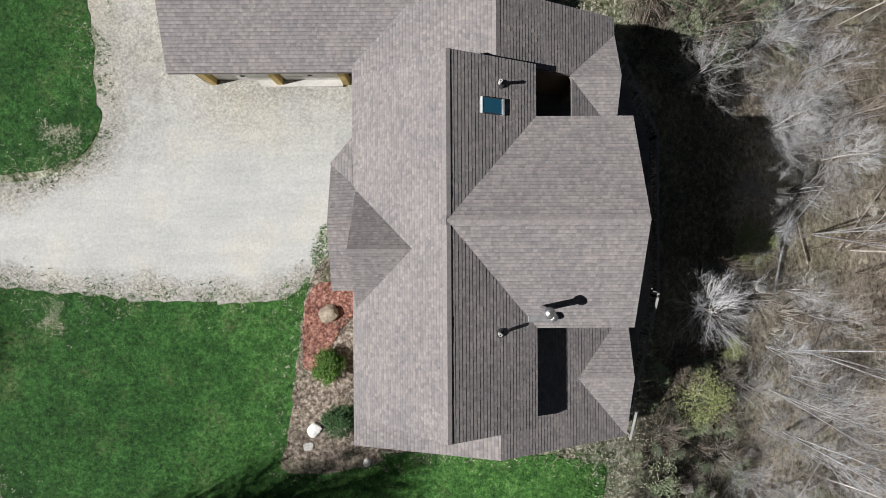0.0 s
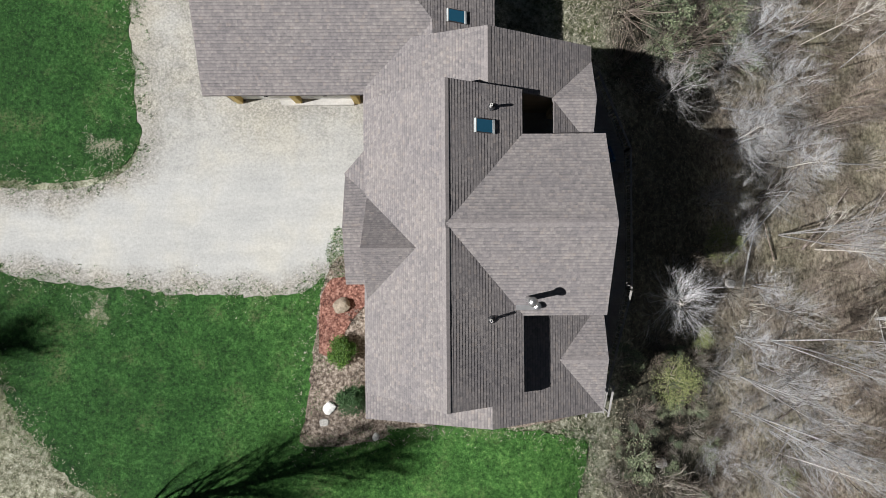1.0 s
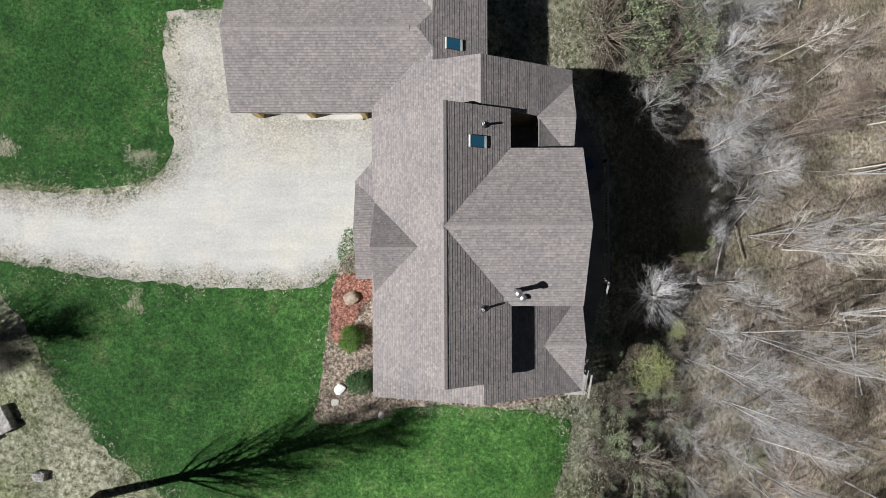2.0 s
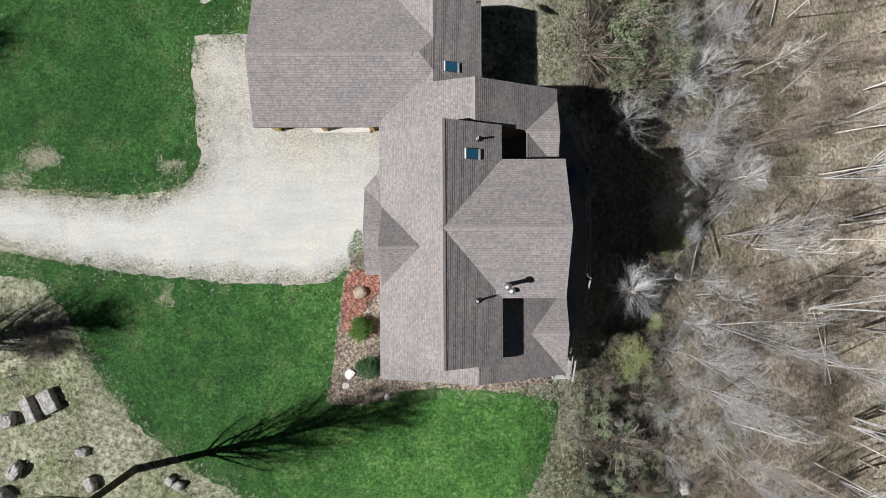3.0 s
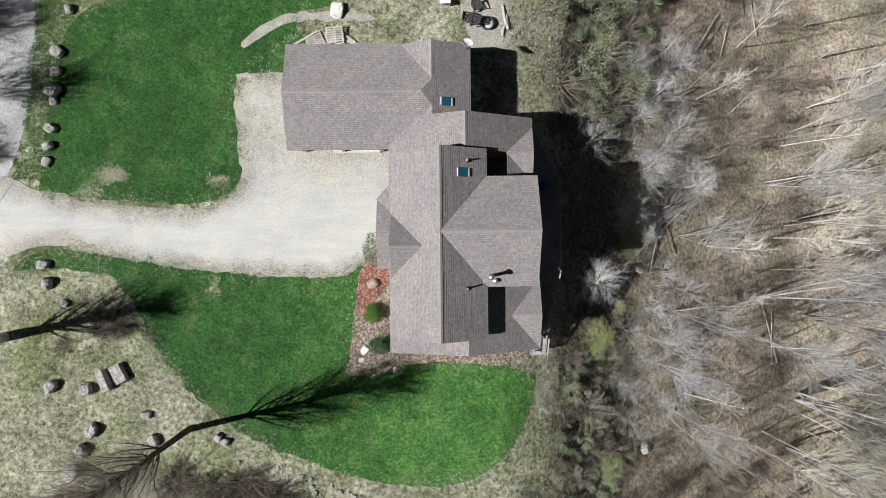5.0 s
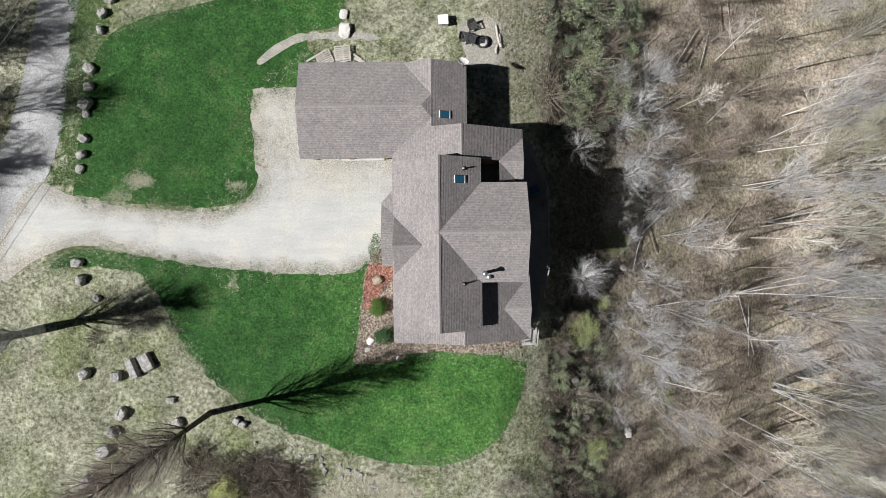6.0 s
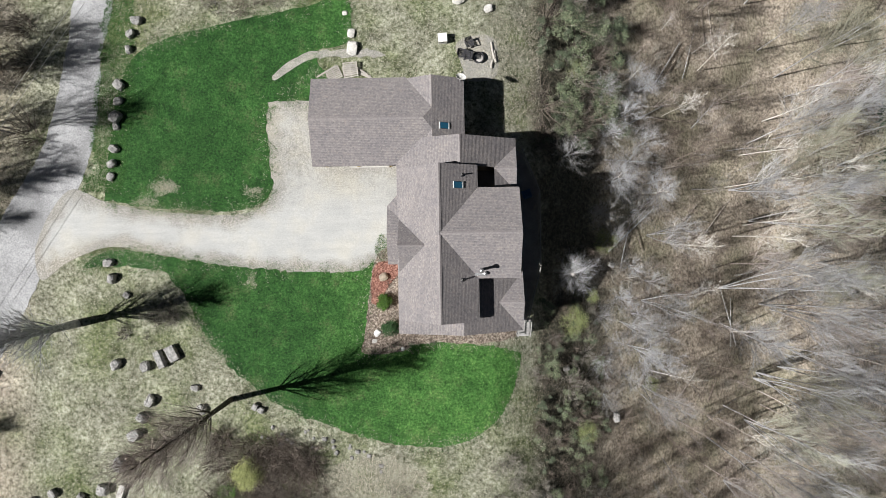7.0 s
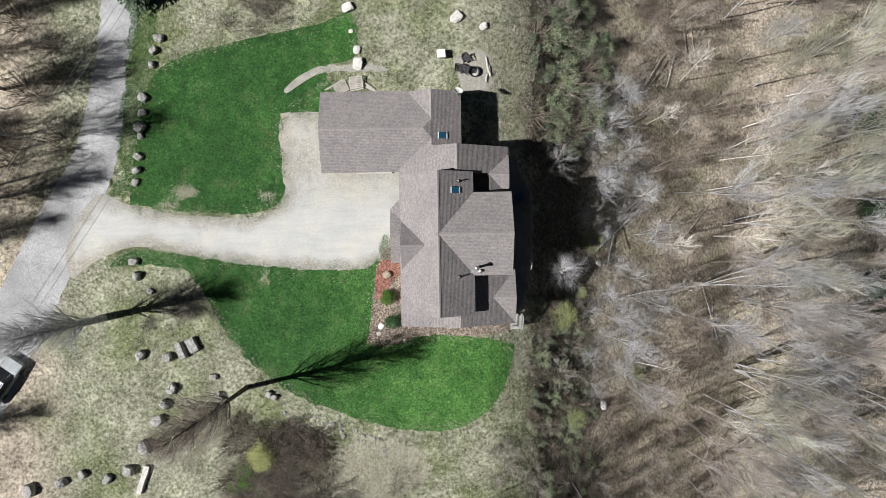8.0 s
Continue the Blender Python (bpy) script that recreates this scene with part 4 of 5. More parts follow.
DRIVE_LOOP = smooth_loop([(-33.0, -1.6), (-33.3, 1.5), (-30.7, 5.7), (-24.2, 4.0), (-14.7, 4.2), (-14.2, 12.9), (-2.6, 12.9), (-2.6, 0), (-6.5, -1.4), (-16.2, -1.0), (-22.8, 0.2), (-27.3, 1.0)], 2.0, 0.0)
tufts("lawn_blades", BLADE, 26000, (-22, 6.5, -16.5, -0.5), 0.10, "short green lawn grass", lambda x, y: inside(x, y, LAWN_S), 0.7, 0.012, 2)
tufts("lawn_blades", BLADE, 20000, (-28, -7, 4, 22), 0.10, "short green lawn grass", lambda x, y: inside(x, y, LAWN_N), 0.7, 0.012, 3)
wild = lambda x, y: not (inside(x, y, LAWN_S) or inside(x, y, LAWN_N) or inside(x, y, DRIVE_LOOP) or (-10.5 < x < 8.5 and -7.5 < y < 14.5) or x < -26.5 + min(0, (y - 8) * 0.55) and y < 30 and x > -34 + min(0, (y - 8) * 0.55))
tufts("dry_grass", HAY, 80000, (-42, 9, -27, 30), 0.14, "tufts of straw-coloured dry grass", wild, 0.85, 0.013, 4)


tufts("lane_grass", BLADE, 16000, (-30.2, -25.0, 3.5, 23), 0.12, "thin green grass between lane and lawn", lambda x, y: y > 5.6 and abs(x - (-27.6 + 0.115 * (y - 6))) < 1.5 + noise.noise((x, y, 0)) * 0.8, 0.8, 0.02, 7)
tufts("dry_grass", HAY, 20000, (-12.0, 0.5, -24, -15.8), 0.16, "bank of pale straw-coloured dry grass", lambda x, y: (x + 6) ** 2 / 20 + (y + 19.6) ** 2 / 8 < 1 + 0.5 * noise.noise((x, y, 1.0)), 0.9, 0.016, 8)


tufts("porch_grass", BLADE, 700, (-5.9, -4.4, -0.7, 1.7), 0.13, "weedy green grass creeping over gravel by the porch", lambda x, y: ((x + 4.9) / 0.55) ** 2 + ((y - 0.5) / 1.1) ** 2 < 1 + noise.noise((x * 2, y * 2, 0)), 0.8, 0.014, 9)
tufts("porch_straw", HAY, 500, (-5.9, -4.2, -0.9, 1.9), 0.12, "dry straw among weeds by the porch", lambda x, y: ((x + 4.8) / 0.6) ** 2 + ((y - 0.4) / 1.3) ** 2 < 1 + noise.noise((x * 2, y * 2, 3)), 0.8, 0.013, 10)


tufts("dry_grass", HAY, 9000, (4.6, 11.5, 8.8, 21), 0.12, "pale dry grass along the foot of the house", lambda x, y: x < 8.7 + 0.08 * (y - 9) + 1.6 * noise.noise((x * 0.6, y * 0.6, 2.0)) + 0.8 * noise.noise((x * 2, y * 2, 4.0)), 0.88, 0.010, 11)


def fringe(name, mat, loops, n, wide, length, label, seed):
    """Tufts strewn unevenly along outlines, so that one cover runs into the next."""
    r = random.Random(seed)
    v, f = [], []
    for _ in range(n):
        loop = r.choice(loops)
        i = r.randrange(len(loop))
        p = loop[i - 1].lerp(loop[i], r.random())
        x, y = p.x + r.gauss(0, wide), p.y + r.gauss(0, wide)
        if noise.noise((x * 0.9, y * 0.9, 5.0)) < -0.15:
            continue
        for _ in range(3):
            a, ln = r.uniform(0, 6.28), length * r.uniform(0.5, 1.3)
            d, q = Vector((math.cos(a), math.sin(a), 0)), Vector((x + r.uniform(-.08, .08), y + r.uniform(-.08, .08), ground_z(x, y) + 0.06))
            s = Vector((-d.y, d.x, 0)) * 0.012
            b = len(v)
            v.extend([q - s, q + s, q + d * ln * 0.8 + Vector((0, 0, ln * 0.5))])
            f.append((b, b + 1, b + 2))
    tagged(holds(name, mesh_of(name, v, f, mat)), label, "grass", kind="stuff")


fringe("edge_grass", BLADE, [LOOPS["lawn_south"], LOOPS["lawn_north"]], 11000, 0.35, 0.12, "longer grass along the lawn's edges", 21)
fringe("edge_straw", HAY, [LOOPS["lawn_south"], LOOPS["lawn_north"]], 6000, 0.45, 0.09, "dry straw along the lawn's edges", 22)
ovals = [[Vector((cx + rx * math.cos(k * 0.5) * q, cy + ry * math.sin(k * 0.5) * q)) for k in range(13) for q in (1, 0.3)] for cx, cy, rx, ry in
         ((-22.9, 5.9, 1.1, 0.4), (-22.6, 5.8, 0.8, 0.3), (-15.4, 5.6, 0.6, 0.4), (-24.2, 4.75, 0.9, 0.2), (-15.6, -1.9, 0.8, 0.2))]
fringe("lawn_thatch", HAY, ovals, 1900, 0.3, 0.09, "worn patches of dry thatch in the lawn", 23)


def litter(n, area, seed):
    r = random.Random(seed)
    v, f = [], []
    for _ in range(n):
        x, y = r.uniform(area[0], area[1]), r.uniform(area[2], area[3])
        p = Vector((x, y, ground_z(x, y) + 0.03))
        a, s = r.uniform(0, 6.28), r.uniform(0.02, 0.05)
        e = Vector((math.cos(a), math.sin(a), r.uniform(-0.3, 0.3) - 0.4 * math.cos(a))) * s
        g = Vector((-math.sin(a), math.cos(a), r.uniform(-0.3, 0.3))) * s * 0.6
        b = len(v)
        v.extend([p - e, p + g + Vector((0, 0, 0.02)), p + e, p - g])
        f.append((b, b + 1, b + 2, b + 3))
    tagged(holds("leaf_litter", mesh_of("leaf_litter", v, f, LITTER)), "scattered tan fallen leaves under the trees", "leaves", kind="stuff")


litter(75000, (8, 45, -30, 30), 6)


# ---- roof fittings ----
def on_east(x):
    return RIDGE - (RIDGE - EAVE) / 2.94 * x


GLASS, gn, gl, gb = material("skylight_glass", 0.05)
gb.inputs["Base Color"].default_value = (0.02, 0.10, 0.17, 1)
gb.inputs["Specular IOR Level"].default_value = 0.8
gb.inputs["Coat Weight"].default_value = 0.6


PALESKY = speckled("pale_aluminium", [(0.3, (0.40, 0.44, 0.45)), (0.7, (0.52, 0.56, 0.57))], 8, 1.0, rough=0.4, relief=0.05)


def skylight(x, y, z, slope):
    s = thing("skylight", "curb-mounted skylight with a pale frame and blue glass", "skylight", group="skylights")
    s.matrix_basis = pose(x, y, z, 0, math.degrees(math.atan(slope)), 0)
    L, W, H, t = 0.44, 0.26, 0.12, 0.05
    for n, b in (("frame_top", (-L, -W, 0, -L + t, W, H)), ("frame_bottom", (L - t - 0.06, -W, 0, L, W, H)), ("frame_side", (-L + t, -W, 0, L - t - 0.06, -W + t * 0.6, H)), ("frame_side", (-L + t, W - t * 0.6, 0, L - t - 0.06, W, H))):
        part(n, boxes(b, bevel=0.012), PALESKY if "side" not in n else DARKMETAL, s)
    part("pane", boxes((-L + t, -W + t * 0.6, 0.08, L - t - 0.06, W - t * 0.6, 0.11)), GLASS, s, "blue-tinted glass pane")


skylight(1.42, 5.16, on_east(1.42) - 0.02, 0.643)
skylight(0.48, 10.02, 4.28 - 0.561 * 0.93 - 0.02, 0.561)


def lathe(profile, sides=20, at=(0, 0)):
    bm = bmesh.new()
    rings = [[bm.verts.new((at[0] + r * math.cos(2 * math.pi * k / sides), at[1] + r * math.sin(2 * math.pi * k / sides), z)) for k in range(sides)] for r, z in profile]
    for a, b in zip(rings, rings[1:]):
        for k in range(sides):
            bm.faces.new((a[k], a[(k + 1) % sides], b[(k + 1) % sides], b[k]))
    bm.faces.new(rings[-1])
    return bm


def vent_pipe(x, y, z, h):
    p = thing("vent_pipe", "short plumbing vent pipe with a white collar on the roof", "vent pipe", (x, y, z), group="vent pipes")
    part("pipe", lathe([(0.055, -0.1), (0.055, h), (0.042, h), (0.042, h - 0.15)], 14), WHITE, p, smooth=False)
    part("flashing", lathe([(0.16, -0.04), (0.15, 0.03), (0.075, 0.10), (0.062, 0.10)], 14), DARKMETAL, p)


vent_pipe(1.70, 5.9, on_east(1.70), 0.44)
vent_pipe(1.64, -1.95, on_east(1.64), 0.5)
flue = thing("metal_flue", "galvanised metal stove flue with a round rain cap", "flue", (3.05, -1.22, 5.5))
part("pipe", lathe([(0.11, -0.2), (0.11, 1.62), (0.10, 1.62)], 18), STEEL, flue, smooth=False)
part("rain_cap", lathe([(0.10, 1.62), (0.17, 1.64), (0.18, 1.74), (0.12, 1.80), (0.02, 1.83)], 18), STEEL, flue)
part("flashing", boxes((-0.42, -0.45, -0.12, 0.42, 0.35, -0.02), bevel=0.01), STEEL, flue)
vent2 = thing("round_vent", "small domed metal roof vent beside the flue", "vent", (3.42, -1.5, 5.42))
part("pipe", lathe([(0.09, -0.1), (0.09, 0.26), (0.08, 0.26)], 16), STEEL, vent2)
part("cap", lathe([(0.08, 0.25), (0.14, 0.27), (0.13, 0.35), (0.03, 0.39)], 16), STEEL, vent2)

dish = thing("satellite_dish", "white satellite dish on a mast at the eave", "satellite dish", (1.8, 13.6, 2.95))
dm = lathe([(0.02, 0.02), (0.16, 0.03), (0.30, 0.07), (0.40, 0.14), (0.40, 0.16), (0.29, 0.09), (0.15, 0.05), (0.01, 0.04)], 24)
bmesh.ops.transform(dm, matrix=pose(0.05, 0.15, 0.62, -38, 18, 0), verts=dm.verts)
part("reflector", dm, WHITE, dish)
bm = bmesh.new()
beam(bm, (0, 0, -0.2), (0.03, 0.12, 0.62), 0.05, 0.05)
part("mast", bm, STEEL, dish)
bm = bmesh.new()
beam(bm, (0.05, 0.16, 0.58), (0.22, 0.55, 0.85), 0.03, 0.03)
part("arm", bm, STEEL, dish)
part("receiver", boxes((0.17, 0.5, 0.82, 0.27, 0.62, 0.92), bevel=0.015), DARKMETAL, dish)

# ---- deck behind the house ----
deck = thing("deck", "weathered grey wooden deck with a railing along the back", "deck")
RAIL = [(6.9, 8.5), (8.3, 5.1), (8.3, -1.2), (7.15, -5.7)]
DECK_Z = -0.2


def rail_x(y):
    return float(np.interp(-y, [-p[1] for p in RAIL], [p[0] for p in RAIL]))


part("frame", boxes((5.9, -5.6, DECK_Z - 0.3, 6.9, 8.4, DECK_Z - 0.05), (6.9, -3, DECK_Z - 0.3, 7.7, 6.0, DECK_Z - 0.05)), DECKWOOD, deck)
for y in (-5.0, -1.2, 2.0, 5.0, 8.0):
    part("support_post", boxes((rail_x(y) - 0.25, y - 0.07, ground_z(rail_x(y), y) - 0.2, rail_x(y) - 0.11, y + 0.07, DECK_Z - 0.04), bevel=0.008), DECKWOOD, deck)
y = -5.65
while y < 8.45:
    part("board", boxes((5.75, y, DECK_Z - 0.035, rail_x(y + 0.07) - 0.03, y + 0.136, DECK_Z), bevel=0.006), DECKWOOD, deck)
    y += 0.143
for (xa, ya), (xb, yb) in zip(RAIL, RAIL[1:]):
    bm = bmesh.new()
    beam(bm, (xa, ya, DECK_Z + 0.98), (xb, yb, DECK_Z + 0.98), 0.09, 0.04)
    part("top_rail", bm, DECKWOOD, deck)
    bm = bmesh.new()
    beam(bm, (xa, ya, DECK_Z + 0.12), (xb, yb, DECK_Z + 0.12), 0.05, 0.08)
    part("bottom_rail", bm, DECKWOOD, deck)
    k = max(2, round(math.hypot(xb - xa, yb - ya) / 1.6))
    for i in range(k + 1):
        x, y = xa + (xb - xa) * i / k, ya + (yb - ya) * i / k
        part("rail_post", boxes((x - 0.05, y - 0.05, DECK_Z - 0.1, x + 0.05, y + 0.05, DECK_Z + 1.02), bevel=0.008), DECKWOOD, deck)
    k = int(math.hypot(xb - xa, yb - ya) / 0.16)
    for i in range(1, k):
        x, y = xa + (xb - xa) * i / k, ya + (yb - ya) * i / k
        part("baluster", boxes((x - 0.018, y - 0.018, DECK_Z + 0.1, x + 0.018, y + 0.018, DECK_Z + 0.97)), DECKWOOD, deck)

stairs = thing("deck_stairs", "grey weathered wooden stairs leading down from the deck", "stairs", (6.5, -5.55, 0))
n_steps = 6
for i in range(n_steps):
    part("tread", boxes((0.0, -0.27 * i - 0.28, DECK_Z - 0.19 * (i + 1), 0.95, -0.27 * i, DECK_Z - 0.19 * (i + 1) + 0.04), bevel=0.006), DECKWOOD, stairs)
for x in (-0.04, 0.99):
    bm = bmesh.new()
    beam(bm, (x, 0.05, DECK_Z - 0.1), (x, -0.27 * n_steps, DECK_Z - 0.19 * n_steps - 0.1), 0.04, 0.26)
    part("stringer", bm, DECKWOOD, stairs)
    bm = bmesh.new()
    beam(bm, (x, 0.05, DECK_Z + 0.92), (x, -0.27 * n_steps, DECK_Z - 0.19 * n_steps + 0.9), 0.09, 0.04)
    part("handrail", bm, DECKWOOD, stairs)
    for k in (0, 5):
        part("newel", boxes((x - 0.045, -0.27 * k - 0.09, DECK_Z - 0.19 * k - 0.4, x + 0.045, -0.27 * k, DECK_Z - 0.19 * k + 0.93), bevel=0.008), DECKWOOD, stairs)


def chair(name, x, y, z, turn, mat, label, group):
    c = thing(name, label, "chair", (x, y, z), turn, group)
    for i in range(5):
        part("seat_slat", boxes((-0.28, -0.26 + i * 0.105, 0.38, 0.28, -0.26 + i * 0.105 + 0.09, 0.40), bevel=0.004), mat, c)
    for i in range(5):
        bm = boxes((-0.28 + i * 0.115, 0.26, 0.38, -0.28 + i * 0.115 + 0.10, 0.285, 0.95), bevel=0.004)
        bmesh.ops.rotate(bm, cent=(0, 0.26, 0.38), matrix=Matrix.Rotation(-0.3, 3, "X"), verts=bm.verts)
        part("back_slat", bm, mat, c)
    for sx in (-0.31, 0.31):
        part("armrest", boxes((sx - 0.05, -0.28, 0.58, sx + 0.05, 0.36, 0.605), bevel=0.004), mat, c)
        for sy in (-0.24, 0.26):
            part("leg", boxes((sx - 0.025, sy - 0.03, 0, sx + 0.025, sy + 0.03, 0.58), bevel=0.004), mat, c)


BLUE = speckled("blue_paint", [(0.3, (0.05, 0.12, 0.24)), (0.7, (0.09, 0.19, 0.34))], 9, 1.2, rough=0.5, relief=0.1)
chair("deck_chair", 7.25, 4.9, DECK_Z, 200, BLUE, "blue slatted chair on the deck", "deck chairs")
chair("deck_chair", 7.6, 3.9, DECK_Z, 250, DECKWOOD, "grey wooden chair on the deck", "deck chairs")

# ---- stones ----
def rock_mesh(seed, squash=0.6, blocky=0.0):
    r = random.Random(seed)
    bm = bmesh.new()
    bmesh.ops.create_icosphere(bm, subdivisions=3, radius=1.0)
    off = Vector((r.uniform(0, 50), r.uniform(0, 50), 0))
    for v in bm.verts:
        p = v.co.copy()
        if blocky:
            m = max(abs(p.x), abs(p.y), abs(p.z))
            p = p.lerp(p / m, blocky)
        k = 1 + 0.30 * noise.noise(p * 0.9 + off) + 0.12 * noise.noise(p * 2.6 + off) + 0.05 * noise.noise(p * 6 + off)
        v.co = Vector((p.x * k, p.y * k * 0.8, p.z * k * squash))
    me = bpy.data.meshes.new("boulder")
    bm.to_mesh(me)
    bm.free()
    me.materials.append(STONE)
    return me


ROCKS = [rock_mesh(i, 0.55 + 0.1 * (i % 3), 0.5 if i % 2 else 0.25) for i in range(6)]


def boulder(x, y, size, turn, i=0, tall=1.0, label="grey fieldstone boulder set in dry grass", group="boulders", mat=None):
    ob = holds("boulder", ROCKS[i % 6])
    if mat:
        ob.data = ob.data.copy()
        ob.data.materials[0] = mat
    ob.matrix_basis = pose(x, y, ground_z(x, y) + size * 0.28 * tall, 0, 0, turn) @ Matrix.Diagonal((size, size, size * tall, 1))
    tagged(ob, label, "boulder", group)


row_a = [(-24.8, 19.7, .45), (-25.3, 18.6, .38), (-25.5, 17.3, .36), (-26.3, 14.4, .46), (-26.4, 13.05, .42), (-26.55, 11.7, .5), (-26.6, 11.0, .36), (-26.8, 9.1, .4), (-27.0, 7.9, .42), (-27.1, 6.8, .36)]
for i, (x, y, s) in enumerate(row_a):
    boulder(x, y, s, i * 47, i, 1.45, "grey boulder in a row between lawn and lane", "lane boulders")
row_b = [(-27.4, -0.3, .42), (-27.2, -1.6, .45), (-26.0, -3.0, .3), (-26.96, -8.7, .5), (-24.5, -8.9, .42), (-20.5, -10.8, .36), (-24.2, -11.8, .48), (-24.9, -13.2, .5), (-25.5, -14.6, .56), (-26.7, -17.0, .7),
         (-28.2, -19.0, .5), (-30.1, -19.8, .46), (-32.3, -19.3, .4), (-34.1, -20.0, .5), (-37.0, -20.6, .6), (-15.1, -12.8, .34), (-15.6, -12.5, .3), (-20.0, -12.6, .45), (11.2, -10.6, .3), (16.5, -15.9, .5), (16.2, -1.4, .3)]
for i, (x, y, s) in enumerate(row_b):
    boulder(x, y, s, i * 71, i + 1, 1.45)
rs = random.Random(31)
for k in range(26):                                          # stones washed out along the ditch below the lawn
    f = k / 25
    boulder(-14.6 + 9.5 * f + rs.uniform(-0.5, 0.5), -14.3 - 3.0 * f + rs.uniform(-0.9, 0.7), rs.uniform(0.10, 0.24), rs.uniform(0, 360), k, 0.9, "small grey stone in the ditch below the lawn", "ditch stones")
PALESTONE = speckled("pale_stone", [(0.3, (0.42, 0.41, 0.39)), (0.7, (0.68, 0.67, 0.64))], 5, 1.2, relief=0.6, dist=0.04)
TANSTONE = speckled("tan_stone", [(0.3, (0.24, 0.20, 0.15)), (0.7, (0.42, 0.36, 0.29))], 5, 1.2, relief=0.8, dist=0.05)
for x, y, s, t in ((-7.05, 17.2, .55, 80), (-7.1, 18.5, .38, 80), (-7.9, 22.3, .5, 20), (1.95, 21.5, .6, 40), (4.45, 20.7, .42, 10), (-7.6, 20.2, .25, 0)):
    boulder(x, y, s, t, int(s * 10), 0.8, "pale quarried stone at the lawn's edge", "pale stones", PALESTONE)
boulder(-4.75, -1.85, 0.42, 20, 2, 1.1, "tan boulder in the planting bed", "bed stones", TANSTONE)
boulder(-5.35, -6.55, 0.30, 50, 3, 0.9, "white stone in the planting bed", "bed stones", WHITE)
boulder(-3.25, -7.95, 0.20, 50, 4, 0.9, "white stone in the planting bed", "bed stones", WHITE)
boulder(-5.6, -7.2, 0.22, 10, 1, 0.7, "pale stone in the planting bed", "bed stones", PALESTONE)


def slab(x, y, l, w, h, turn, label, mat=STONE):
    t = thing("stone_slab", label, "stone", (x, y, ground_z(x, y)), turn, "stone slabs")
    bm = boxes((-l / 2, -w / 2, -0.1, l / 2, w / 2, h), bevel=0.04)
    bmesh.ops.subdivide_edges(bm, edges=bm.edges, cuts=3, use_grid_fill=True)
    for v in bm.verts:
        v.co += noise.noise_vector(v.co * 2 + Vector((x, y, 0))) * 0.05
    part("block", bm, mat, t)


slab(-23.3, -8.35, 1.5, 0.55, 0.6, 112, "long grey stone block in dry grass")
slab(-22.3, -7.9, 1.3, 0.8, 0.5, 118, "broad grey stone block in dry grass")
slab(-26.9, -19.9, 2.6, 0.5, 0.4, 72, "long pale stone bench slab", PALESTONE)

# ---- planting bed shrubs ----
BOXW = stand(shrub("round_shrub", LEAF_BOX, 91, "rounded green shrub in the mulch bed", "shrub", "bed shrubs", 3200, 0.62, 1.0, 0.045), -4.75, -3.95)
stand(shrub("round_shrub", LEAF_DARK, 93, "dark green spreading shrub in the mulch bed", "shrub", "bed shrubs", 3000, 0.7, 0.85, 0.045), -4.25, -6.15)
LOWBUSH = stand(brush("low_shrub", 92, "low brown twiggy shrub by the porch", "bed shrubs", 50, 0.5, 0.5, TWIG), -4.75, -0.1)
again(LOWBUSH, -4.2, -2.4, 80, 0.7)
again(LOWBUSH, -3.9, -5.0, 10, 0.7)
scatter([LOWBUSH], 10, -2.8, 5.5, -7.6, -6.9, 0.3, 0.55)

# ---- behind the garage ----
pit = thing("fire_pit", "round steel fire pit ring with ash", "fire pit", (3.5, 16.5, ground_z(3.5, 16.5) + 0.05))
part("ring", lathe([(0.46, 0), (0.48, 0.3), (0.40, 0.3), (0.39, 0.06)], 24), DARKMETAL, pit)
part("ash", lathe([(0.40, 0.02), (0.38, 0.10), (0.2, 0.14), (0.03, 0.15)], 20), CONCRETE, pit)
chair("garden_chair", 2.55, 16.6, ground_z(2.55, 16.6) + 0.04, 260, DARKMETAL, "dark folding chair beside the fire pit", "fire pit chairs")
chair("garden_chair", 2.15, 16.75, ground_z(2.15, 16.75) + 0.04, 80, DARKMETAL, "dark folding chair beside the fire pit", "fire pit chairs")
chair("garden_chair", 2.75, 17.6, ground_z(2.75, 17.6) + 0.04, 20, DARKMETAL, "dark folding chair beside the fire pit", "fire pit chairs")
for i, (x, y, t) in enumerate(((4.75, 17.2, 100), (4.95, 16.7, 96), (4.65, 16.0, 80))):
    lg = thing("log", "pale split log lying by the fire pit", "log", (x, y, ground_z(x, y) + 0.14), t, "logs")
    v, f = [], []
    tube(v, f, [Vector((-0.75 + i * 0.2, 0, 0)), Vector((0, 0.03, 0.01)), Vector((0.7 - i * 0.2, 0, 0))], [0.11, 0.10, 0.09], 9)
    f.append(tuple(range(9)))
    f.append(tuple(range(len(v) - 1, len(v) - 10, -1)))
    holds("wood", mesh_of("wood", v, f, PALEWOOD), lg)
crate = thing("white_box", "white lidded storage box standing in grass", "box", (0.5, 18.0, ground_z(0.5, 18.0)), 4)
part("body", boxes((-0.36, -0.34, 0.0, 0.36, 0.34, 0.66), bevel=0.02), WHITE, crate)
part("lid", boxes((-0.39, -0.37, 0.665, 0.39, 0.37, 0.74), bevel=0.02), WHITE, crate)
part("handle", boxes((-0.12, -0.40, 0.5, 0.12, -0.345, 0.54), bevel=0.008), DARKMETAL, crate)


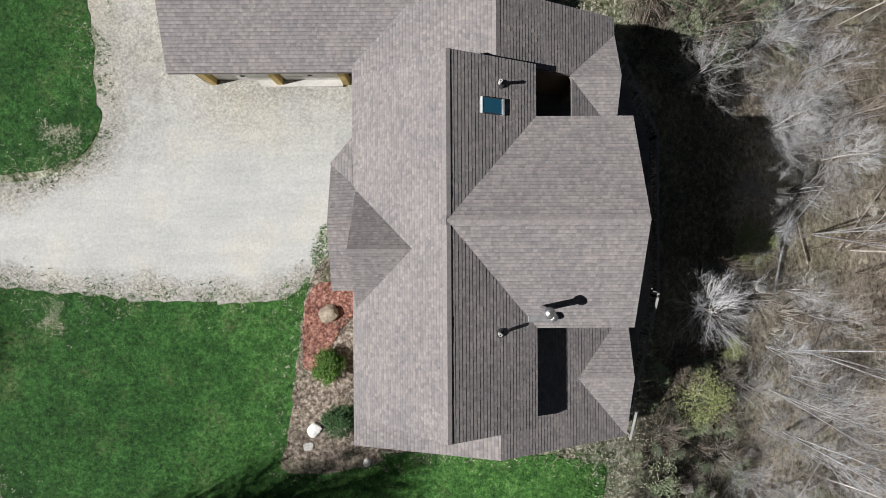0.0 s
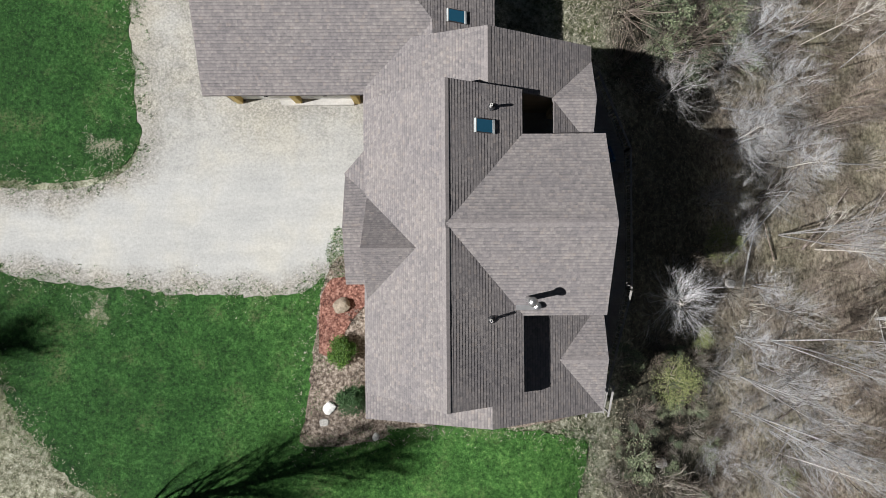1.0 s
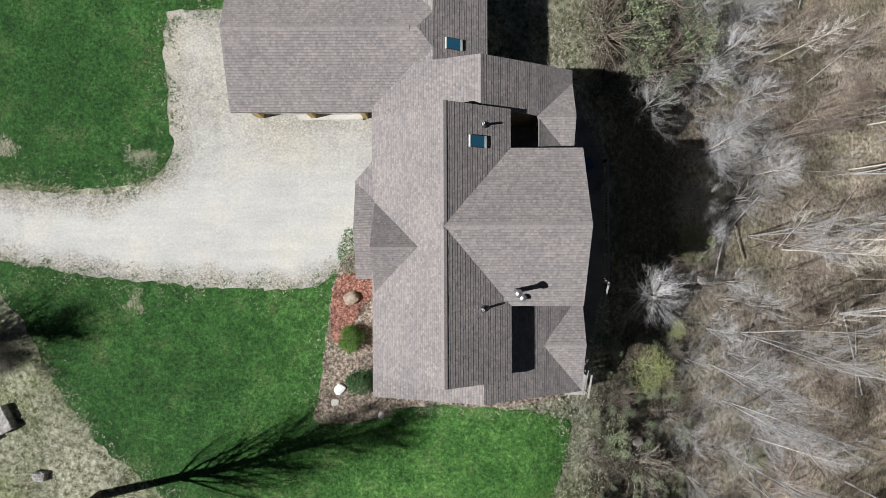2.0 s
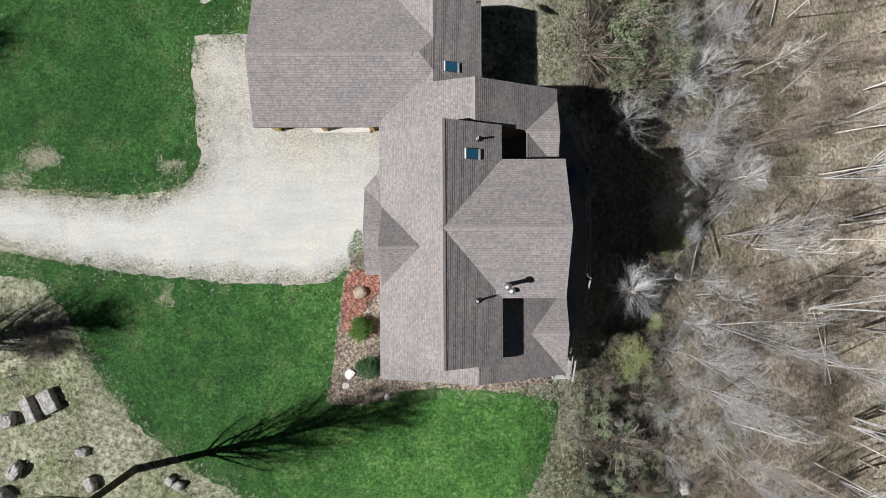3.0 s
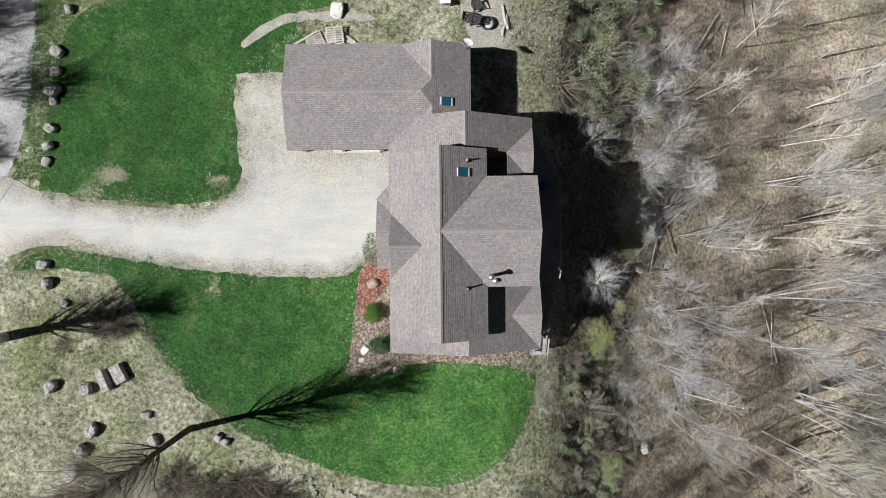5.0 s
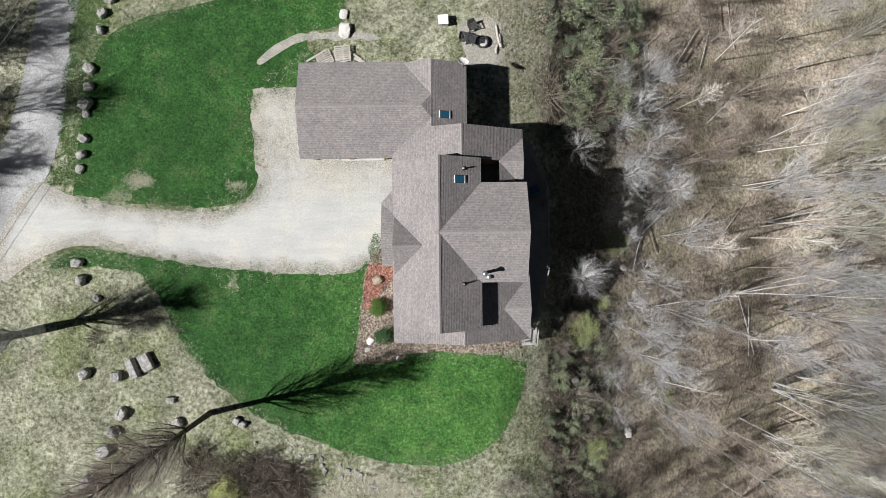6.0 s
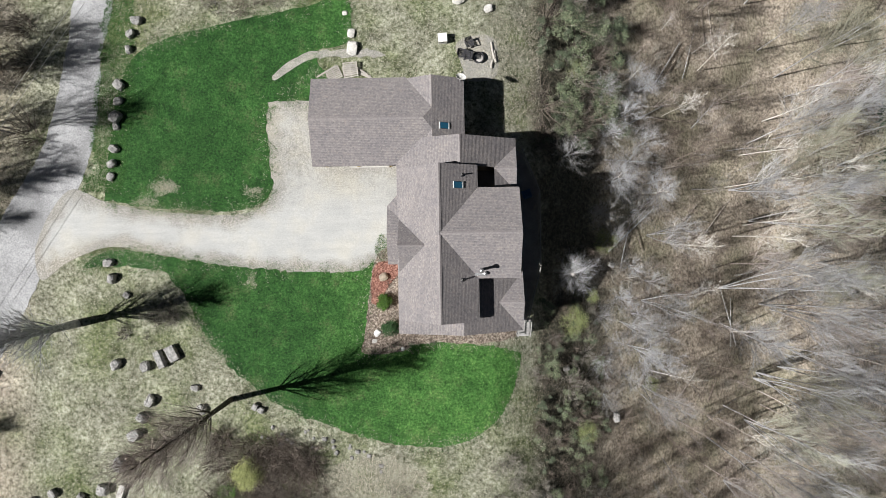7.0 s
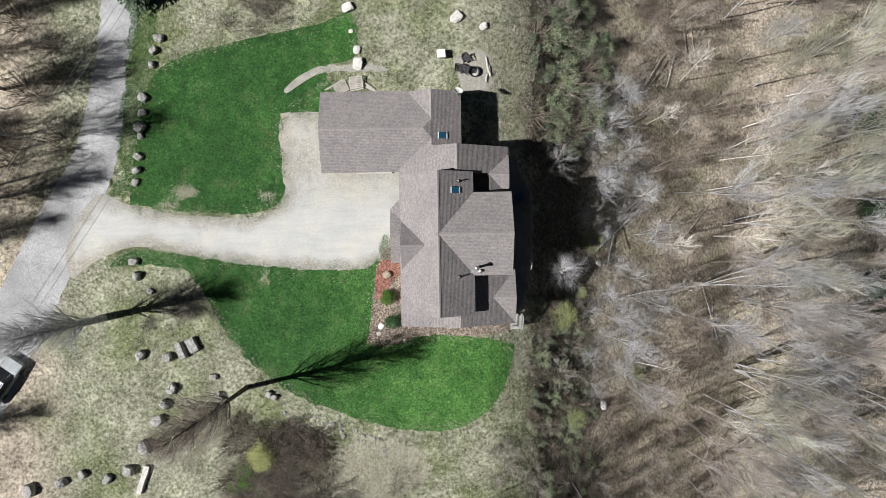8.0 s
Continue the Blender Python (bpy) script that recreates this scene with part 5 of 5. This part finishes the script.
def pallet(x, y, z, rx, ry, rz, label):
    p = thing("pallet", label, "pallet", group="pallets")
    p.matrix_basis = pose(x, y, z, rx, ry, rz)
    for i in range(7):
        part("slat", boxes((-0.6, -0.5 + i * 0.155, 0.11, 0.6, -0.5 + i * 0.155 + 0.09, 0.13)), PALEWOOD, p)
    for sx in (-0.55, 0, 0.55):
        part("bearer", boxes((sx - 0.04, -0.5, 0.02, sx + 0.04, 0.52, 0.108)), PALEWOOD, p)


pallet(-7.2, 15.5, 0.30, 12, 0, 5, "weathered wooden pallet leaning on a pile")
pallet(-7.25, 15.3, 0.10, 0, 4, 12, "weathered wooden pallet on the ground")
pallet(-8.6, 15.1, 0.10, 0, 0, 25, "weathered wooden pallet on the ground")
for i, (x, y, t) in enumerate(((-6.4, 15.2, -20), (-6.1, 15.0, -24), (-6.5, 15.5, -35), (-9.2, 15.3, 30))):
    pl = thing("plank", "loose weathered plank beside the pallets", "plank", (x, y, ground_z(x, y) + 0.06 + i * 0.04), t, "planks")
    part("wood", boxes((-0.9, -0.07, 0, 0.9, 0.07, 0.035), bevel=0.005), PALEWOOD, pl)
tyre = thing("old_tyre", "old black tyre lying on the slope", "tyre")
bm = bmesh.new()
ring = []
for k in range(24):
    a = 2 * math.pi * k / 24
    ring.append([bm.verts.new(((0.32 + 0.1 * math.cos(b)) * math.cos(a), (0.32 + 0.1 * math.cos(b)) * math.sin(a), 0.11 * math.sin(b))) for b in [2 * math.pi * j / 8 for j in range(8)]])
for k in range(24):
    for j in range(8):
        bm.faces.new((ring[k][j], ring[(k + 1) % 24][j], ring[(k + 1) % 24][(j + 1) % 8], ring[k][(j + 1) % 8]))
part("tread", bm, RUBBER, tyre, smooth=True)
stand(tyre, 17.4, 18.4, 0, 1.3, 0.2)

# fallen trunks on the slope
FALLEN = [(18.6, 2.0, 7, 38, 0.09), (19.4, 3.2, 6, 40, 0.07), (20.5, 4.6, 8, 36, 0.10), (17.8, 0.6, 5, 75, 0.08), (24.5, 2.5, 6, 42, 0.09), (22, -9, 5, 20, 0.08), (20, 13, 7, 28, 0.09), (27, 9, 7, 15, 0.08)]
rl = random.Random(77)
FALLEN += [(rl.uniform(18, 31), rl.uniform(-18, 24), rl.uniform(3, 7), rl.choice((35, 45, 60, 10, 100)) + rl.uniform(-12, 12), rl.uniform(0.035, 0.07)) for _ in range(26)]
for i, (x, y, ln, t, r) in enumerate(FALLEN):
    lg = thing("fallen_trunk", "bare fallen trunk lying on the leafy slope", "fallen tree", group="fallen trunks")
    d = Vector((math.cos(radians(t)), math.sin(radians(t)), 0))
    pts = []
    for k in range(7):
        q = Vector((x, y, 0)) + d * (ln * (k / 6 - 0.5)) + Vector((noise.noise((k, i, 0)), noise.noise((i, k, 4)), 0)) * 0.15
        q.z = ground_z(q.x, q.y) + r + 0.15
        pts.append(q)
    v, f = [], []
    tube(v, f, pts, [r * (1 - 0.09 * k) for k in range(7)], 7)
    holds("trunk", mesh_of("trunk", v, f, (BARK_GREY, BARK_BROWN, BARK_UMBER)[i % 3], True), lg)


# ---- overhead line along the lane ----
def pole(x, y):
    p = thing("utility_pole", "tall round wooden utility pole with a crossarm", "utility pole", (x, y, ground_z(x, y)), -35, "utility poles")
    part("post", lathe([(0.15, -0.5), (0.14, 4.0), (0.11, 8.2), (0.09, 8.25)], 12), BARK_DARK, p)
    part("crossarm", boxes((-0.9, -0.06, 7.35, 0.9, 0.06, 7.47), bevel=0.01), DECKWOOD, p)
    for ix in (-0.35, 0.35):
        part("insulator", lathe([(0.03, 7.47), (0.05, 7.5), (0.03, 7.56), (0.045, 7.6), (0.02, 7.64)], 10, (ix, 0)), WHITE, p)


POLES = ((-14.6, 35.0), (-46.8, -11.6))
for x, y in POLES:
    pole(x, y)
for side in (-0.35, 0.35):
    wire = thing("overhead_wire", "thin pale overhead wire slung along the lane", "wire", group="overhead wires")
    off = Vector((math.cos(radians(-35)), math.sin(radians(-35)), 0)) * side
    ends = [Vector((x, y, ground_z(x, y) + 7.64)) + off for x, y in POLES]
    v, f = [], []
    tube(v, f, [ends[0].lerp(ends[1], k / 24) - Vector((0, 0, 2.4 * (k / 24) * (1 - k / 24))) for k in range(25)], [0.014] * 25, 5)
    holds("cable", mesh_of("cable", v, f, STEEL), wire)


# ---- parked car at the lane ----
CARGLASS = speckled("dark_car_glass", [(0.3, (0.015, 0.017, 0.02)), (0.7, (0.03, 0.033, 0.037))], 3, 1.0, rough=0.08, relief=0.0)


def car(x, y, turn):
    paint = speckled("silver_paint", [(0.3, (0.17, 0.19, 0.205)), (0.7, (0.23, 0.25, 0.265))], 30, 0.8, rough=0.42, relief=0.02, metal=0.2)
    c = thing("car", "silver estate car parked beside the lane", "car", (x, y, ground_z(x, y)), turn)
    bm = bmesh.new()
    prof = [(-2.2, 0.35), (2.2, 0.35), (2.25, 0.62), (2.1, 0.82), (1.0, 0.95), (-1.9, 0.98), (-2.2, 0.85)]
    rings = [[bm.verts.new((p, s, q)) for p, q in prof] for s in (-0.88, -0.8, 0.8, 0.88)]
    for v in rings[0] + rings[3]:
        v.co.z = 0.35 + (v.co.z - 0.35) * 0.9
    for a, b in zip(rings, rings[1:]):
        for i in range(len(prof)):
            j = (i + 1) % len(prof)
            bm.faces.new((a[i], b[i], b[j], a[j]))
    bm.faces.new(rings[0][::-1])
    bm.faces.new(rings[3])
    bmesh.ops.recalc_face_normals(bm, faces=bm.faces)
    body = part("body", bm, paint, c)
    bm = bmesh.new()
    low = [bm.verts.new(p) for p in ((-2.0, -0.76, 0.95), (1.05, -0.76, 0.95), (1.05, 0.76, 0.95), (-2.0, 0.76, 0.95))]
    top = [bm.verts.new(p) for p in ((-1.6, -0.6, 1.45), (0.2, -0.6, 1.45), (0.2, 0.6, 1.45), (-1.6, 0.6, 1.45))]
    for i in range(4):
        bm.faces.new((low[i], low[(i + 1) % 4], top[(i + 1) % 4], top[i]))
    bm.faces.new(low[::-1])
    part("window_glass", bm, CARGLASS, c, "dark window glass")
    part("roof", boxes((-1.65, -0.62, 1.44, 0.25, 0.62, 1.49), bevel=0.02), paint, c)
    for s in (-0.5, 0.5):
        part("roof_rail", boxes((-1.5, s - 0.02, 1.5, 0.1, s + 0.02, 1.55), bevel=0.008), DARKMETAL, c)
    for wx in (-1.35, 1.4):
        for wy in (-0.8, 0.8):
            bm = lathe([(0.31, -0.1), (0.33, -0.06), (0.33, 0.06), (0.31, 0.1)], 20)
            bmesh.ops.transform(bm, matrix=pose(wx, wy, 0.33, 90, 0, 0), verts=bm.verts)
            part("wheel", bm, RUBBER, c)


car(-38.9, -10.6, 55)
